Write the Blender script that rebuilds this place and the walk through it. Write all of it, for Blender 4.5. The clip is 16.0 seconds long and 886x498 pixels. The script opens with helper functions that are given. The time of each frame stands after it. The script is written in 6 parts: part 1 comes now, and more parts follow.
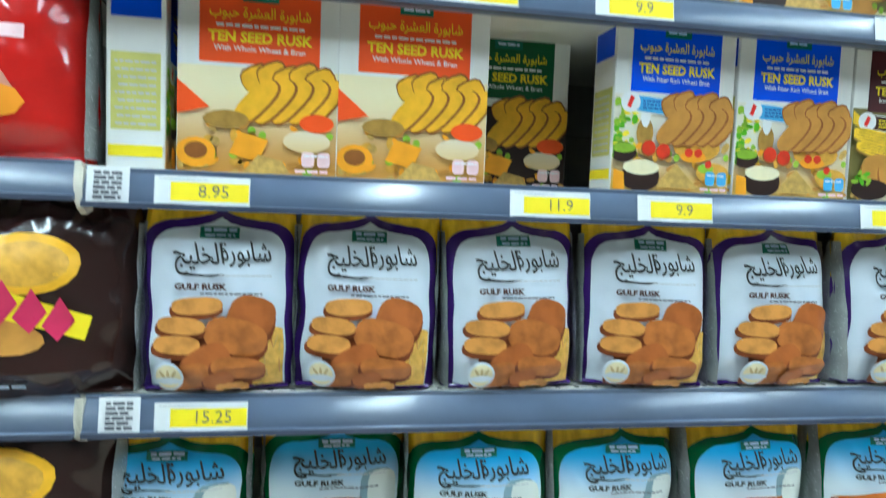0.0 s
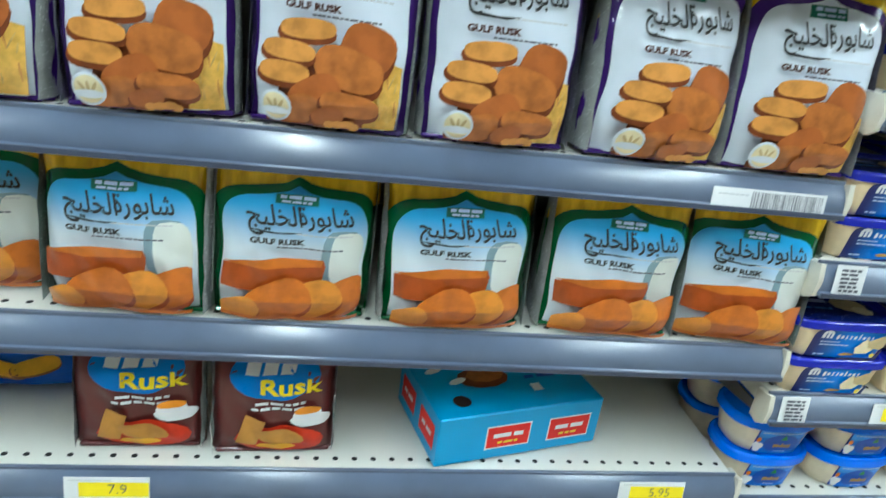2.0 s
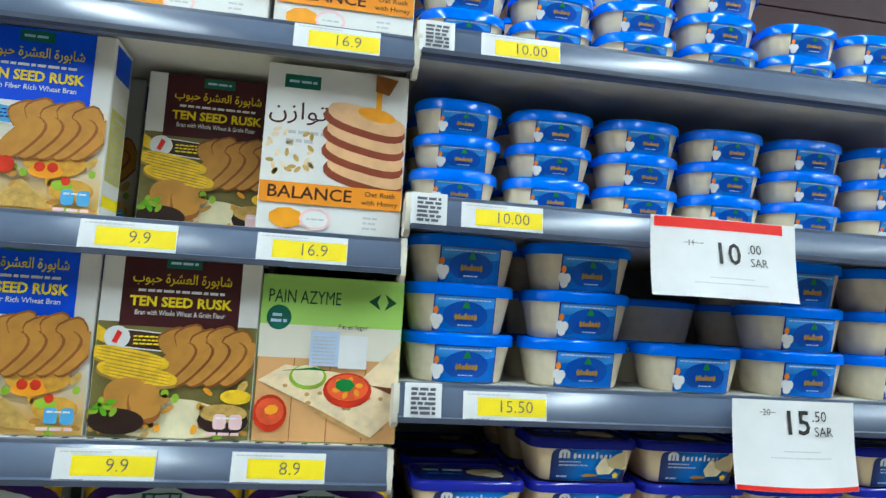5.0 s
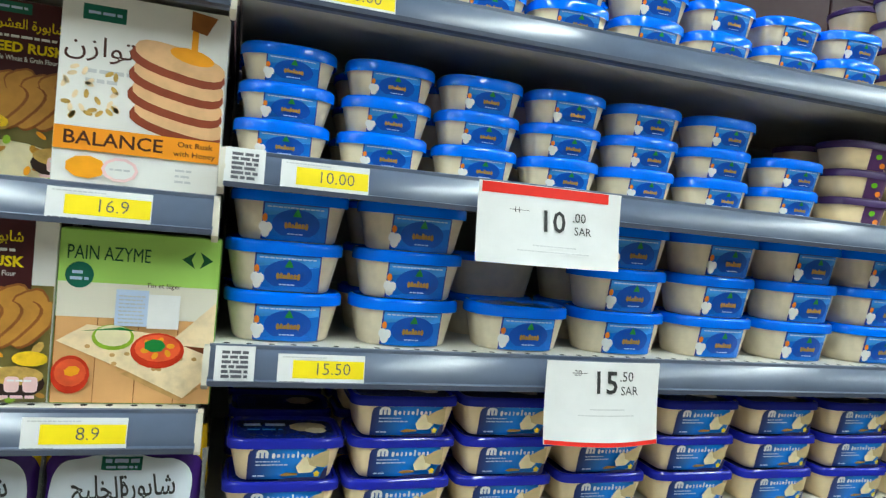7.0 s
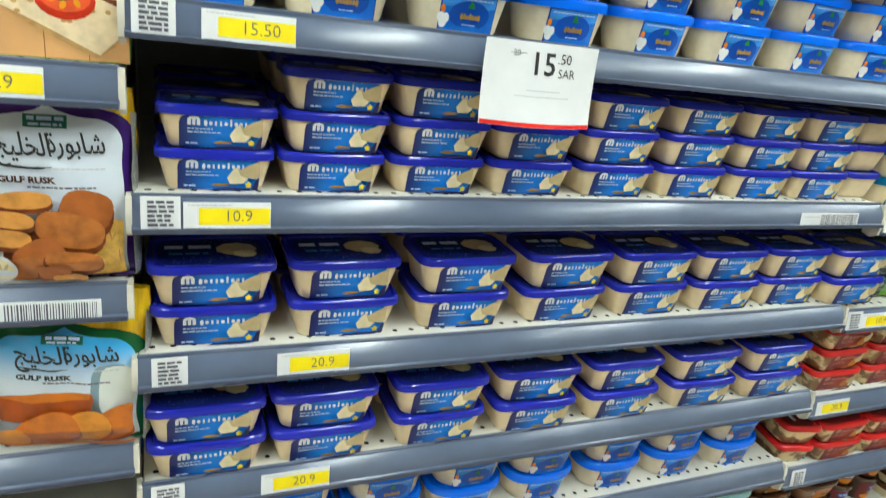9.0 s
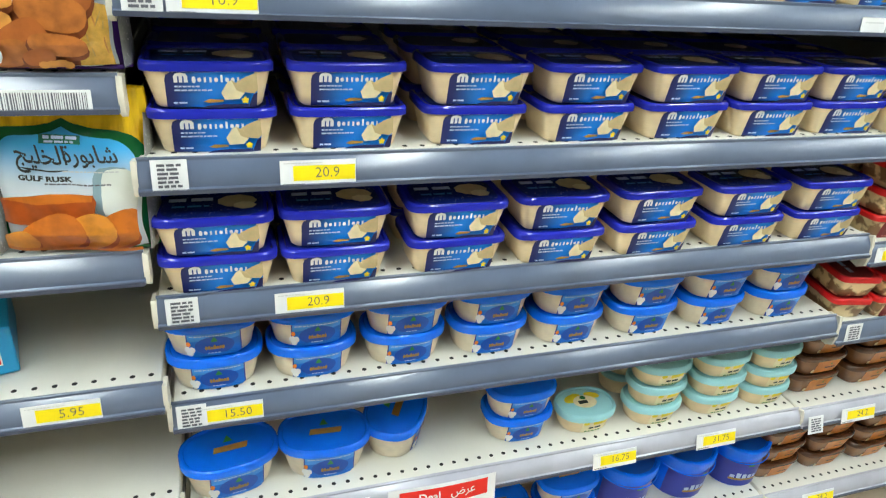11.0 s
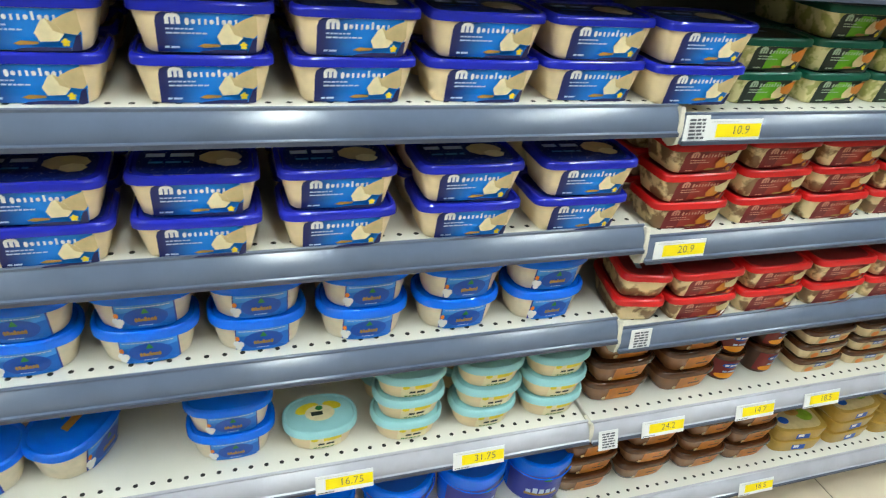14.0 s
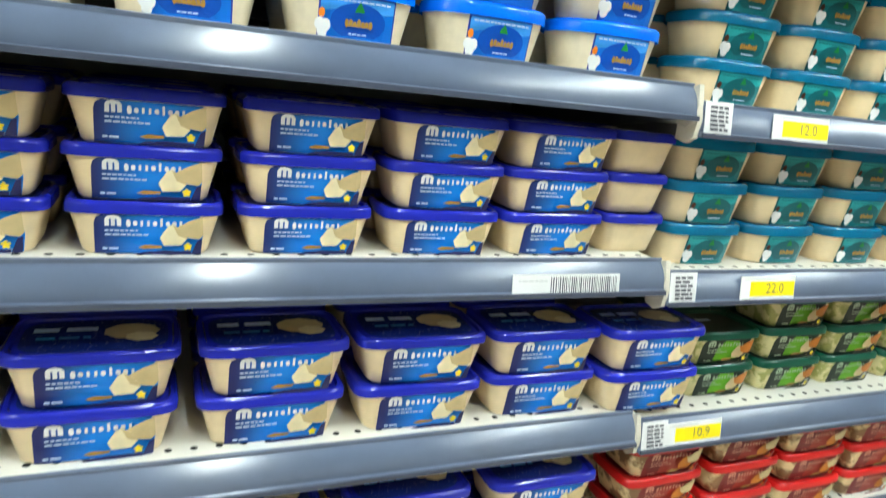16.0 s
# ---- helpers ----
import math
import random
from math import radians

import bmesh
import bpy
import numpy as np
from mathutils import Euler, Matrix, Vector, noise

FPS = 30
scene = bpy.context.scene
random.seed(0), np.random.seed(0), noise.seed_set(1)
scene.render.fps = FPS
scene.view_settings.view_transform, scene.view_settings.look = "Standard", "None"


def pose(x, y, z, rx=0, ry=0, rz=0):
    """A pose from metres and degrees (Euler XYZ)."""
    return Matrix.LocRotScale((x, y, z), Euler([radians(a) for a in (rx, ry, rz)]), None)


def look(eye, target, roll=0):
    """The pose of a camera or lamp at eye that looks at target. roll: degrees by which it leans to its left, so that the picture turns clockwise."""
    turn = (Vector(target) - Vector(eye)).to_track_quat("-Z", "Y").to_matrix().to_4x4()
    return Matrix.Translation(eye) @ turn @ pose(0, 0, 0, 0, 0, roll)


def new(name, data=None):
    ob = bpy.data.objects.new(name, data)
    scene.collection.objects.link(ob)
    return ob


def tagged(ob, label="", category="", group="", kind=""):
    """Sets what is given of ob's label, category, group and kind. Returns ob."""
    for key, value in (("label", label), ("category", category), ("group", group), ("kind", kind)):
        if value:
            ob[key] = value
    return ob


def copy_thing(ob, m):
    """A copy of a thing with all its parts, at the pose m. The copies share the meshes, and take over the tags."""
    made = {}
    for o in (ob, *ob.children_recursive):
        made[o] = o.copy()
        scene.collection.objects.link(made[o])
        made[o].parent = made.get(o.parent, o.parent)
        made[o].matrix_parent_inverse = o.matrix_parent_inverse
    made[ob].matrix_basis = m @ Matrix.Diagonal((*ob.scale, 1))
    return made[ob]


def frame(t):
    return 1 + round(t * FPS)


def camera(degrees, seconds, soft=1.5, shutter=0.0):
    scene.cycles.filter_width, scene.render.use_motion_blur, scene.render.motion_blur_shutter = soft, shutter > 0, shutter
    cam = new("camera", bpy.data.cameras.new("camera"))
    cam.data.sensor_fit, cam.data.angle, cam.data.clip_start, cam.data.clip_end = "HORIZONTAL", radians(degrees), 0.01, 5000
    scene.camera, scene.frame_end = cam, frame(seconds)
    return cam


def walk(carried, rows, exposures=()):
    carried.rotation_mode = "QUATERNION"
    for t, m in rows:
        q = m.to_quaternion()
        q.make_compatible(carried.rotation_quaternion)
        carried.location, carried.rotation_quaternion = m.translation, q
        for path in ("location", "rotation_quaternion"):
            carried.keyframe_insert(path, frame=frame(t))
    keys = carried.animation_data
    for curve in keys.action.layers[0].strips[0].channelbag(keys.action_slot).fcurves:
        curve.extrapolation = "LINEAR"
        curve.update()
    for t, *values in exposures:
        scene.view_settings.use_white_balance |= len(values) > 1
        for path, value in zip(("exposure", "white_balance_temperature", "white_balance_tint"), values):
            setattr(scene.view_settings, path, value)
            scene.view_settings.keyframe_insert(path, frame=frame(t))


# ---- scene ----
cam = camera(67.3, 16.0, soft=1.1, shutter=0.27)
PATH = [
    (0, (-1.063, -0.802, 1.444), (-0.722, 1.164, 1.306), 2.2),
    (0.5, (-0.985, -0.791, 1.408), (-0.656, 1.128, 0.953), 4.5),
    (1, (-0.884, -0.743, 1.378), (-0.555, 1.123, 0.736), 6.2),
    (1.5, (-0.763, -0.711, 1.359), (-0.355, 1.062, 0.528), 6.3),
    (2, (-0.63, -0.721, 1.386), (-0.292, 1.096, 0.621), 8.0),
    (2.5, (-0.555, -0.801, 1.453), (-0.104, 1.078, 0.94), 7.7),
    (3, (-0.483, -0.847, 1.481), (-0.009, 1.074, 1.189), 3.1),
    (3.5, (-0.387, -0.818, 1.491), (0.057, 1.119, 1.269), 4.2),
    (4, (-0.249, -0.791, 1.516), (0.032, 1.189, 1.527), 4.3),
    (4.5, (-0.147, -0.788, 1.575), (0.16, 1.185, 1.686), 1.5),
    (5, (-0.086, -0.799, 1.627), (0.242, 1.164, 1.826), 3.4),
    (5.2, (-0.07, -0.802, 1.637), (0.27, 1.157, 1.849), 3.6),
    (7.5, (0.027, -0.808, 1.707), (0.716, 1.062, 1.535), 5.6),
    (8, (0.021, -0.819, 1.635), (0.782, 1.006, 1.337), 5.6),
    (8.5, (0.026, -0.825, 1.611), (0.796, 0.951, 1.111), 6.2),
    (9, (0.037, -0.826, 1.587), (0.812, 0.877, 0.88), 8.0),
    (9.2, (0.042, -0.827, 1.578), (0.829, 0.842, 0.805), 9.0),
    (11.3, (0.123, -0.882, 1.399), (0.681, 0.783, 0.443), 4.4),
    (11.5, (0.129, -0.878, 1.392), (0.657, 0.764, 0.381), 4.6),
    (12, (0.191, -0.846, 1.352), (0.635, 0.741, 0.22), 3.1),
    (12.5, (0.319, -0.788, 1.358), (0.849, 0.707, 0.138), 7.7),
    (13, (0.424, -0.765, 1.361), (0.96, 0.757, 0.181), 5.5),
    (13.5, (0.571, -0.783, 1.379), (1.127, 0.771, 0.249), 6.9),
    (14, (0.674, -0.815, 1.389), (1.277, 0.801, 0.376), 6.4),
    (14.5, (0.705, -0.83, 1.401), (1.323, 0.814, 0.443), 3.7),
    (15, (0.713, -0.819, 1.436), (1.419, 0.888, 0.669), 3.6),
    (15.5, (0.723, -0.757, 1.476), (1.438, 0.989, 0.811), 4.4),
    (16, (0.729, -0.671, 1.512), (1.494, 1.115, 1.038), 6.1),
]
walk(cam, [(t, look(eye, target, roll)) for t, eye, target, roll in PATH],
     [(0.0, -0.17, 5550, 0), (1.5, -0.12, 5900, 2), (2.5, -0.16, 5950, 4), (3.5, -0.10, 6000, 6), (5.0, -0.44, 6000, 6), (7.5, -0.42, 6650, 5),
      (9.0, -0.24, 6750, 6), (11.5, 0.04, 6750, 9), (13.0, -0.10, 6650, 8), (14.5, 0.05, 6750, 7), (16.0, 0.12, 6700, 6)])


# ---- world and light ----
world = bpy.data.worlds.new("store")
world.use_nodes = True
world.node_tree.nodes["Background"].inputs[0].default_value = (0.8, 0.85, 1.0, 1)
world.node_tree.nodes["Background"].inputs[1].default_value = 0.14
scene.world = world
LAMP_WATTS = 48.0
LAMP_X = (-4.0, -2.4, -0.8, 0.95, 2.5, 4.1)


# ---- materials ----
def mat(name, color, rough=0.5, metal=0.0, vary=0.12, scale=30.0, bump=0.0, bump_scale=200.0, coat=0.0, emit=0.0, dark=None, sharp=False):
    """A surface with a large and a fine variation of its colour, and a fine relief."""
    m = bpy.data.materials.new(name)
    m.use_nodes = True
    nt = m.node_tree
    b = nt.nodes["Principled BSDF"]
    b.inputs["Roughness"].default_value = rough
    b.inputs["Metallic"].default_value = metal
    b.inputs["Specular IOR Level"].default_value = 0.35
    b.inputs["Coat Weight"].default_value = coat
    b.inputs["Coat Roughness"].default_value = 0.08
    co = nt.nodes.new("ShaderNodeTexCoord")
    big, fine = nt.nodes.new("ShaderNodeTexNoise"), nt.nodes.new("ShaderNodeTexNoise")
    big.inputs["Scale"].default_value, fine.inputs["Scale"].default_value = scale, scale * 9
    big.inputs["Detail"].default_value, fine.inputs["Detail"].default_value = 4, 2
    mix1, mix2 = nt.nodes.new("ShaderNodeMix"), nt.nodes.new("ShaderNodeMix")
    lo = dark or [c * (1 - vary) ** 2 for c in color]
    hi = [min(1.0, c * (1 + vary)) for c in color]
    for mx in (mix1, mix2):
        mx.data_type = "RGBA"
    mix1.inputs["A"].default_value, mix1.inputs["B"].default_value = (*lo, 1), (*hi, 1)
    ramp = nt.nodes.new("ShaderNodeMapRange")
    ramp.inputs["From Min"].default_value, ramp.inputs["From Max"].default_value = 0.3, 0.6
    mix2.inputs["Factor"].default_value = 0.5
    if sharp:  # veins with a clear edge, different on every piece
        ramp.inputs["From Min"].default_value, ramp.inputs["From Max"].default_value = 0.44, 0.52
        mix2.inputs["Factor"].default_value = 0.1
        info, shift = nt.nodes.new("ShaderNodeObjectInfo"), nt.nodes.new("ShaderNodeVectorMath")
        shift.operation = "MULTIPLY_ADD"
        nt.links.new(info.outputs["Random"], shift.inputs[0])
        shift.inputs[1].default_value = (7.0, 5.0, 3.0)
        nt.links.new(co.outputs["Object"], shift.inputs[2])
    mix2.inputs["B"].default_value = (*color, 1)
    for n in (big, fine):
        nt.links.new(shift.outputs[0] if sharp else co.outputs["Object"], n.inputs["Vector"])
    nt.links.new(big.outputs["Fac"], ramp.inputs["Value"])
    nt.links.new(ramp.outputs["Result"], mix1.inputs["Factor"])
    nt.links.new(mix1.outputs["Result"], mix2.inputs["A"])
    nt.links.new(mix2.outputs["Result"], b.inputs["Base Color"])
    rmap = nt.nodes.new("ShaderNodeMapRange")
    rmap.inputs["To Min"].default_value, rmap.inputs["To Max"].default_value = rough * 0.8, min(1, rough * 1.25)
    nt.links.new(fine.outputs["Fac"], rmap.inputs["Value"])
    nt.links.new(rmap.outputs["Result"], b.inputs["Roughness"])
    if bump:
        bn, bt = nt.nodes.new("ShaderNodeBump"), nt.nodes.new("ShaderNodeTexNoise")
        bt.inputs["Scale"].default_value = bump_scale
        bn.inputs["Strength"].default_value, bn.inputs["Distance"].default_value = bump, 0.002
        nt.links.new(co.outputs["Object"], bt.inputs["Vector"])
        nt.links.new(bt.outputs["Fac"], bn.inputs["Height"])
        nt.links.new(bn.outputs["Normal"], b.inputs["Normal"])
    if emit:
        b.inputs["Emission Color"].default_value = (*color, 1)
        b.inputs["Emission Strength"].default_value = emit
    return m


def grooved(m, aniso=0.95, rough=0.28, shine=1.0):
    """Fine grooves along x, as drawn plastic has them, spread its reflections up and down."""
    nt = m.node_tree
    b = nt.nodes["Principled BSDF"]
    for link in list(b.inputs["Roughness"].links):
        nt.links.remove(link)
    b.inputs["Roughness"].default_value, b.inputs["Anisotropic"].default_value = rough, aniso
    b.inputs["Specular IOR Level"].default_value = shine
    tg = nt.nodes.new("ShaderNodeTangent")
    tg.direction_type, tg.axis = "RADIAL", "X"
    nt.links.new(tg.outputs["Tangent"], b.inputs["Tangent"])


def stretch(m, sx, sy, sz):
    """Draws the noise of a material out along an axis, as folds and fibres lie."""
    nt = m.node_tree
    co = next(n for n in nt.nodes if n.bl_idname == "ShaderNodeTexCoord")
    mul = nt.nodes.new("ShaderNodeVectorMath")
    mul.operation = "MULTIPLY"
    mul.inputs[1].default_value = (sx, sy, sz)
    for link in list(co.outputs["Object"].links):
        if link.to_node is not mul:
            nt.links.new(mul.outputs[0], link.to_socket)
    nt.links.new(co.outputs["Object"], mul.inputs[0])


def paint(r, g, b):
    """Linear colour from 0..255 display values."""
    return [((c / 255 + 0.055) / 1.055) ** 2.4 if c > 10 else c / 255 / 12.92 for c in (r, g, b)]


def fade(m, near, far, axis, a, b):
    """A printed fade from one colour to another along an axis of the piece, from a to b metres."""
    nt = m.node_tree
    bs = nt.nodes["Principled BSDF"]
    co, sep, mr, mx = nt.nodes.new("ShaderNodeTexCoord"), nt.nodes.new("ShaderNodeSeparateXYZ"), nt.nodes.new("ShaderNodeMapRange"), nt.nodes.new("ShaderNodeMix")
    mr.interpolation_type, mx.data_type = "SMOOTHSTEP", "RGBA"
    mr.inputs["From Min"].default_value, mr.inputs["From Max"].default_value = a, b
    mx.inputs["A"].default_value, mx.inputs["B"].default_value = (*near, 1), (*far, 1)
    nt.links.new(co.outputs["Object"], sep.inputs[0])
    nt.links.new(sep.outputs[axis], mr.inputs["Value"])
    nt.links.new(mr.outputs["Result"], mx.inputs["Factor"])
    nt.links.new(mx.outputs["Result"], bs.inputs["Base Color"])
    return m


M_SHELF = mat("white_powder_coat", (0.72, 0.70, 0.63), 0.45, vary=0.06, scale=6, bump=0.1)
M_BACK = mat("back_panel_paint", (0.36, 0.35, 0.31), 0.55, vary=0.08, scale=5, bump=0.1)
M_HEADER = mat("maroon_header_paint", (0.035, 0.008, 0.011), 0.5, vary=0.1, scale=5)
M_HOLE = mat("hole_shadow", (0.02, 0.02, 0.02), 0.9)
M_RAIL = mat("slate_price_rail", paint(88, 100, 122), 0.22, vary=0.14, scale=14, bump=0.05, bump_scale=30)
M_RAIL_LIGHT = mat("light_price_rail", paint(172, 172, 182), 0.28, vary=0.12, scale=14, bump=0.05, bump_scale=30)
for m in (M_RAIL, M_RAIL_LIGHT):
    grooved(m)
M_RAIL_EDGE = mat("rail_lip_dark", paint(70, 76, 92), 0.35, vary=0.15, scale=20)
M_CAP = mat("ivory_bracket", (0.66, 0.62, 0.52), 0.5, vary=0.15, scale=25)
M_CARD = mat("white_card", (0.75, 0.75, 0.75), 0.55, vary=0.04, scale=20)
M_YELLOW = mat("yellow_card", paint(246, 220, 20), 0.55, vary=0.05, scale=30)
M_INK = mat("black_ink", (0.03, 0.03, 0.03), 0.6)
M_GREYINK = mat("grey_ink", (0.11, 0.11, 0.13), 0.6)
M_ARM = mat("dark_steel_arm", (0.10, 0.10, 0.10), 0.5, vary=0.15, scale=20)
M_FAINT = mat("faint_ink", (0.55, 0.55, 0.56), 0.6)
M_REDINK = mat("red_print", paint(226, 40, 30), 0.5, vary=0.05)
# unseen wall and ceiling, kept dark so that they bounce little light
M_WALL = mat("painted_wall", (0.22, 0.22, 0.21), 0.7, vary=0.08, scale=2, bump=0.2)
M_CEIL = mat("ceiling_board", (0.25, 0.25, 0.25), 0.8, vary=0.05, scale=2, bump=0.2)
M_TILE = mat("cream_floor_tile", (0.66, 0.555, 0.43), 0.22, vary=0.10, scale=5, bump=0.06, bump_scale=60, coat=0.15)
M_JOINT = mat("dark_grout", (0.13, 0.12, 0.11), 0.9, vary=0.3, scale=40)
M_LAMP = mat("lamp_diffuser", (0.87, 0.98, 1.0), 0.4, emit=LAMP_WATTS)
M_STEEL = mat("lamp_housing", (0.6, 0.6, 0.6), 0.4, vary=0.05)
M_FOOT = mat("yellowed_plastic_foot", (0.75, 0.66, 0.38), 0.5, vary=0.2, scale=60)


# ---- mesh helpers ----
class Geo:
    """Vertices and faces of one mesh, with a material for each face."""

    def __init__(self):
        self.v, self.f, self.m, self.slots = [], [], [], []

    def slot(self, material):
        if material not in self.slots:
            self.slots.append(material)
        return self.slots.index(material)

    def add(self, verts, faces, material):
        k, s = len(self.v), self.slot(material)
        self.v += [tuple(p) for p in verts]
        self.f += [tuple(k + i for i in f) for f in faces]
        self.m += [s] * len(faces)
        return self

    def box(self, x0, x1, y0, y1, z0, z1, material, bevel=0.0):
        b = min(bevel, (x1 - x0) / 2.1, (y1 - y0) / 2.1, (z1 - z0) / 2.1)
        if b <= 0:
            v = [(x, y, z) for z in (z0, z1) for y in (y0, y1) for x in (x0, x1)]
            return self.add(v, [(0, 2, 3, 1), (4, 5, 7, 6), (0, 1, 5, 4), (2, 6, 7, 3), (0, 4, 6, 2), (1, 3, 7, 5)], material)
        ring = lambda i, z: [(x0 + i, y0 + b, z), (x0 + b, y0 + i, z), (x1 - b, y0 + i, z), (x1 - i, y0 + b, z), (x1 - i, y1 - b, z), (x1 - b, y1 - i, z), (x0 + b, y1 - i, z), (x0 + i, y1 - b, z)]
        rings = [[(min(max(x, x0 + b), x1 - b), min(max(y, y0 + b), y1 - b), z0) for x, y, _ in ring(0, 0)], ring(0, z0 + b), ring(0, z1 - b), [(min(max(x, x0 + b), x1 - b), min(max(y, y0 + b), y1 - b), z1) for x, y, _ in ring(0, 0)]]
        return self.loft(rings, material)

    def loft(self, rings, material, caps=(True, True)):
        n = len(rings[0])
        v = [p for r in rings for p in r]
        f = [(k * n + i, k * n + (i + 1) % n, (k + 1) * n + (i + 1) % n, (k + 1) * n + i) for k in range(len(rings) - 1) for i in range(n)]
        if caps[0]:
            f.append(tuple(reversed(range(n))))
        if caps[1]:
            f.append(tuple((len(rings) - 1) * n + i for i in range(n)))
        return self.add(v, f, material)

    def strip(self, profile, x0, x1, material):
        """A profile of (y, z) points drawn out along x, closed."""
        n = len(profile)
        v = [(x0, y, z) for y, z in profile] + [(x1, y, z) for y, z in profile]
        f = [(i, (i + 1) % n, n + (i + 1) % n, n + i) for i in range(n)] + [tuple(reversed(range(n))), tuple(range(n, 2 * n))]
        return self.add(v, f, material)

    def mesh(self, name, smooth=True):
        me = bpy.data.meshes.new(name)
        me.from_pydata(self.v, [], self.f)
        for s in self.slots:
            me.materials.append(s)
        me.polygons.foreach_set("material_index", self.m)
        me.update()
        bm = bmesh.new()
        bm.from_mesh(me)
        bmesh.ops.remove_doubles(bm, verts=bm.verts, dist=1e-6)
        bmesh.ops.recalc_face_normals(bm, faces=bm.faces)
        bm.to_mesh(me)
        bm.free()
        if smooth:
            me.polygons.foreach_set("use_smooth", [True] * len(me.polygons))
            me.set_sharp_from_angle(angle=radians(35))
        return me


def part(name, geo, parent, label="", smooth=True):
    ob = new(name, geo.mesh(name, smooth))
    ob.parent = parent
    if label:
        tagged(ob, label)
    return ob


def thing(name, label, category, group="", kind=""):
    return tagged(new(name), label, category, group, kind)


GLYPHS = {}


def letters(text, bold=0.0):
    """Flat outline of a line of text, 1 unit high in capitals, centred: vertices and faces."""
    if (text, bold) not in GLYPHS:
        cu = bpy.data.curves.new("text", "FONT")
        cu.body, cu.resolution_u, cu.align_x, cu.align_y, cu.offset = text, 2, "CENTER", "CENTER", bold
        ob = new("text", cu)
        me = bpy.data.meshes.new_from_object(ob.evaluated_get(bpy.context.evaluated_depsgraph_get()))
        GLYPHS[text, bold] = ([(v.co.x, v.co.y) for v in me.vertices], [tuple(p.vertices) for p in me.polygons])
        bpy.data.objects.remove(ob)
        bpy.data.meshes.remove(me)
        bpy.data.curves.remove(cu)
    return GLYPHS[text, bold]


class Art:
    """Print on a surface. place(u, v, lift) gives the point of the surface at u, v in metres, lifted off it."""

    def __init__(self, place, lift=0.0006, step=0.02):
        self.g, self.place, self.lift, self.step, self.layer = Geo(), place, lift, step, 1

    def shape(self, outline, material, centre=None, up=True):
        """A star-shaped patch, cut into rings so that it follows the surface."""
        cu = centre[0] if centre else sum(p[0] for p in outline) / len(outline)
        cv = centre[1] if centre else sum(p[1] for p in outline) / len(outline)
        far = max(math.hypot(u - cu, v - cv) for u, v in outline)
        k = max(1, math.ceil(far / self.step))
        pts, n = [], len(outline)
        if k > 1:
            dense = []
            for i in range(n):
                (a, b), (c, d) = outline[i], outline[(i + 1) % n]
                s = max(1, math.ceil(math.hypot(c - a, d - b) / self.step))
                dense += [(a + (c - a) * j / s, b + (d - b) * j / s) for j in range(s)]
            outline, n = dense, len(dense)
        e = self.lift * self.layer
        v = [self.place(cu, cv, e)]
        for r in range(1, k + 1):
            v += [self.place(cu + (u - cu) * r / k, cv + (w - cv) * r / k, e) for u, w in outline]
        f = [(0, 1 + i, 1 + (i + 1) % n) for i in range(n)]
        for r in range(k - 1):
            o = 1 + r * n
            f += [(o + i, o + n + i, o + n + (i + 1) % n, o + (i + 1) % n) for i in range(n)]
        self.g.add(v, f, material)
        self.layer += 1 if up else 0
        return self

    def oval(self, u, v, a, b, material, turn=0.0, n=16, power=2.0, up=True, cut=None):
        c, s = math.cos(radians(turn)), math.sin(radians(turn))
        out = []
        for i in range(n):
            t = 2 * math.pi * i / n
            p, q = a * math.copysign(abs(math.cos(t)) ** (2 / power), math.cos(t)), b * math.copysign(abs(math.sin(t)) ** (2 / power), math.sin(t))
            p, q = u + p * c - q * s, v + p * s + q * c
            if cut:
                p, q = min(max(p, cut[0]), cut[1]), min(max(q, cut[2]), cut[3])
            out.append((p, q))
        return self.shape(out, material, up=up)

    def rect(self, u0, u1, v0, v1, material, skew=0.0, up=True):
        return self.shape([(u0, v0), (u1, v0), (u1 + skew, v1), (u0 + skew, v1)], material, up=up)

    def text(self, s, u, v, size, material, wide=1.0, bold=0.0, fit=0.0, up=True, slant=0.0):
        pts, faces = letters(s, bold)
        if not pts:
            return self
        if fit:
            width = max(p[0] for p in pts) - min(p[0] for p in pts)
            wide = fit / (width * size)
        e = self.lift * self.layer
        self.g.add([self.place(u + (a * wide + b * slant) * size, v + b * size, e) for a, b in pts], faces, material)
        self.layer += 1 if up else 0
        return self

    def lines(self, u, v, width, size, material, words=5, seed=1):
        """A line of small print that cannot be read, as bars."""
        rnd, x = random.Random(seed), u - width / 2
        while x < u + width / 2 - size:
            w = min(rnd.uniform(1.5, 4.0) * size, u + width / 2 - x)
            self.rect(x, x + w, v - size / 2, v + size / 2, material, up=False)
            x += w + size * 0.6
        self.layer += 1
        return self


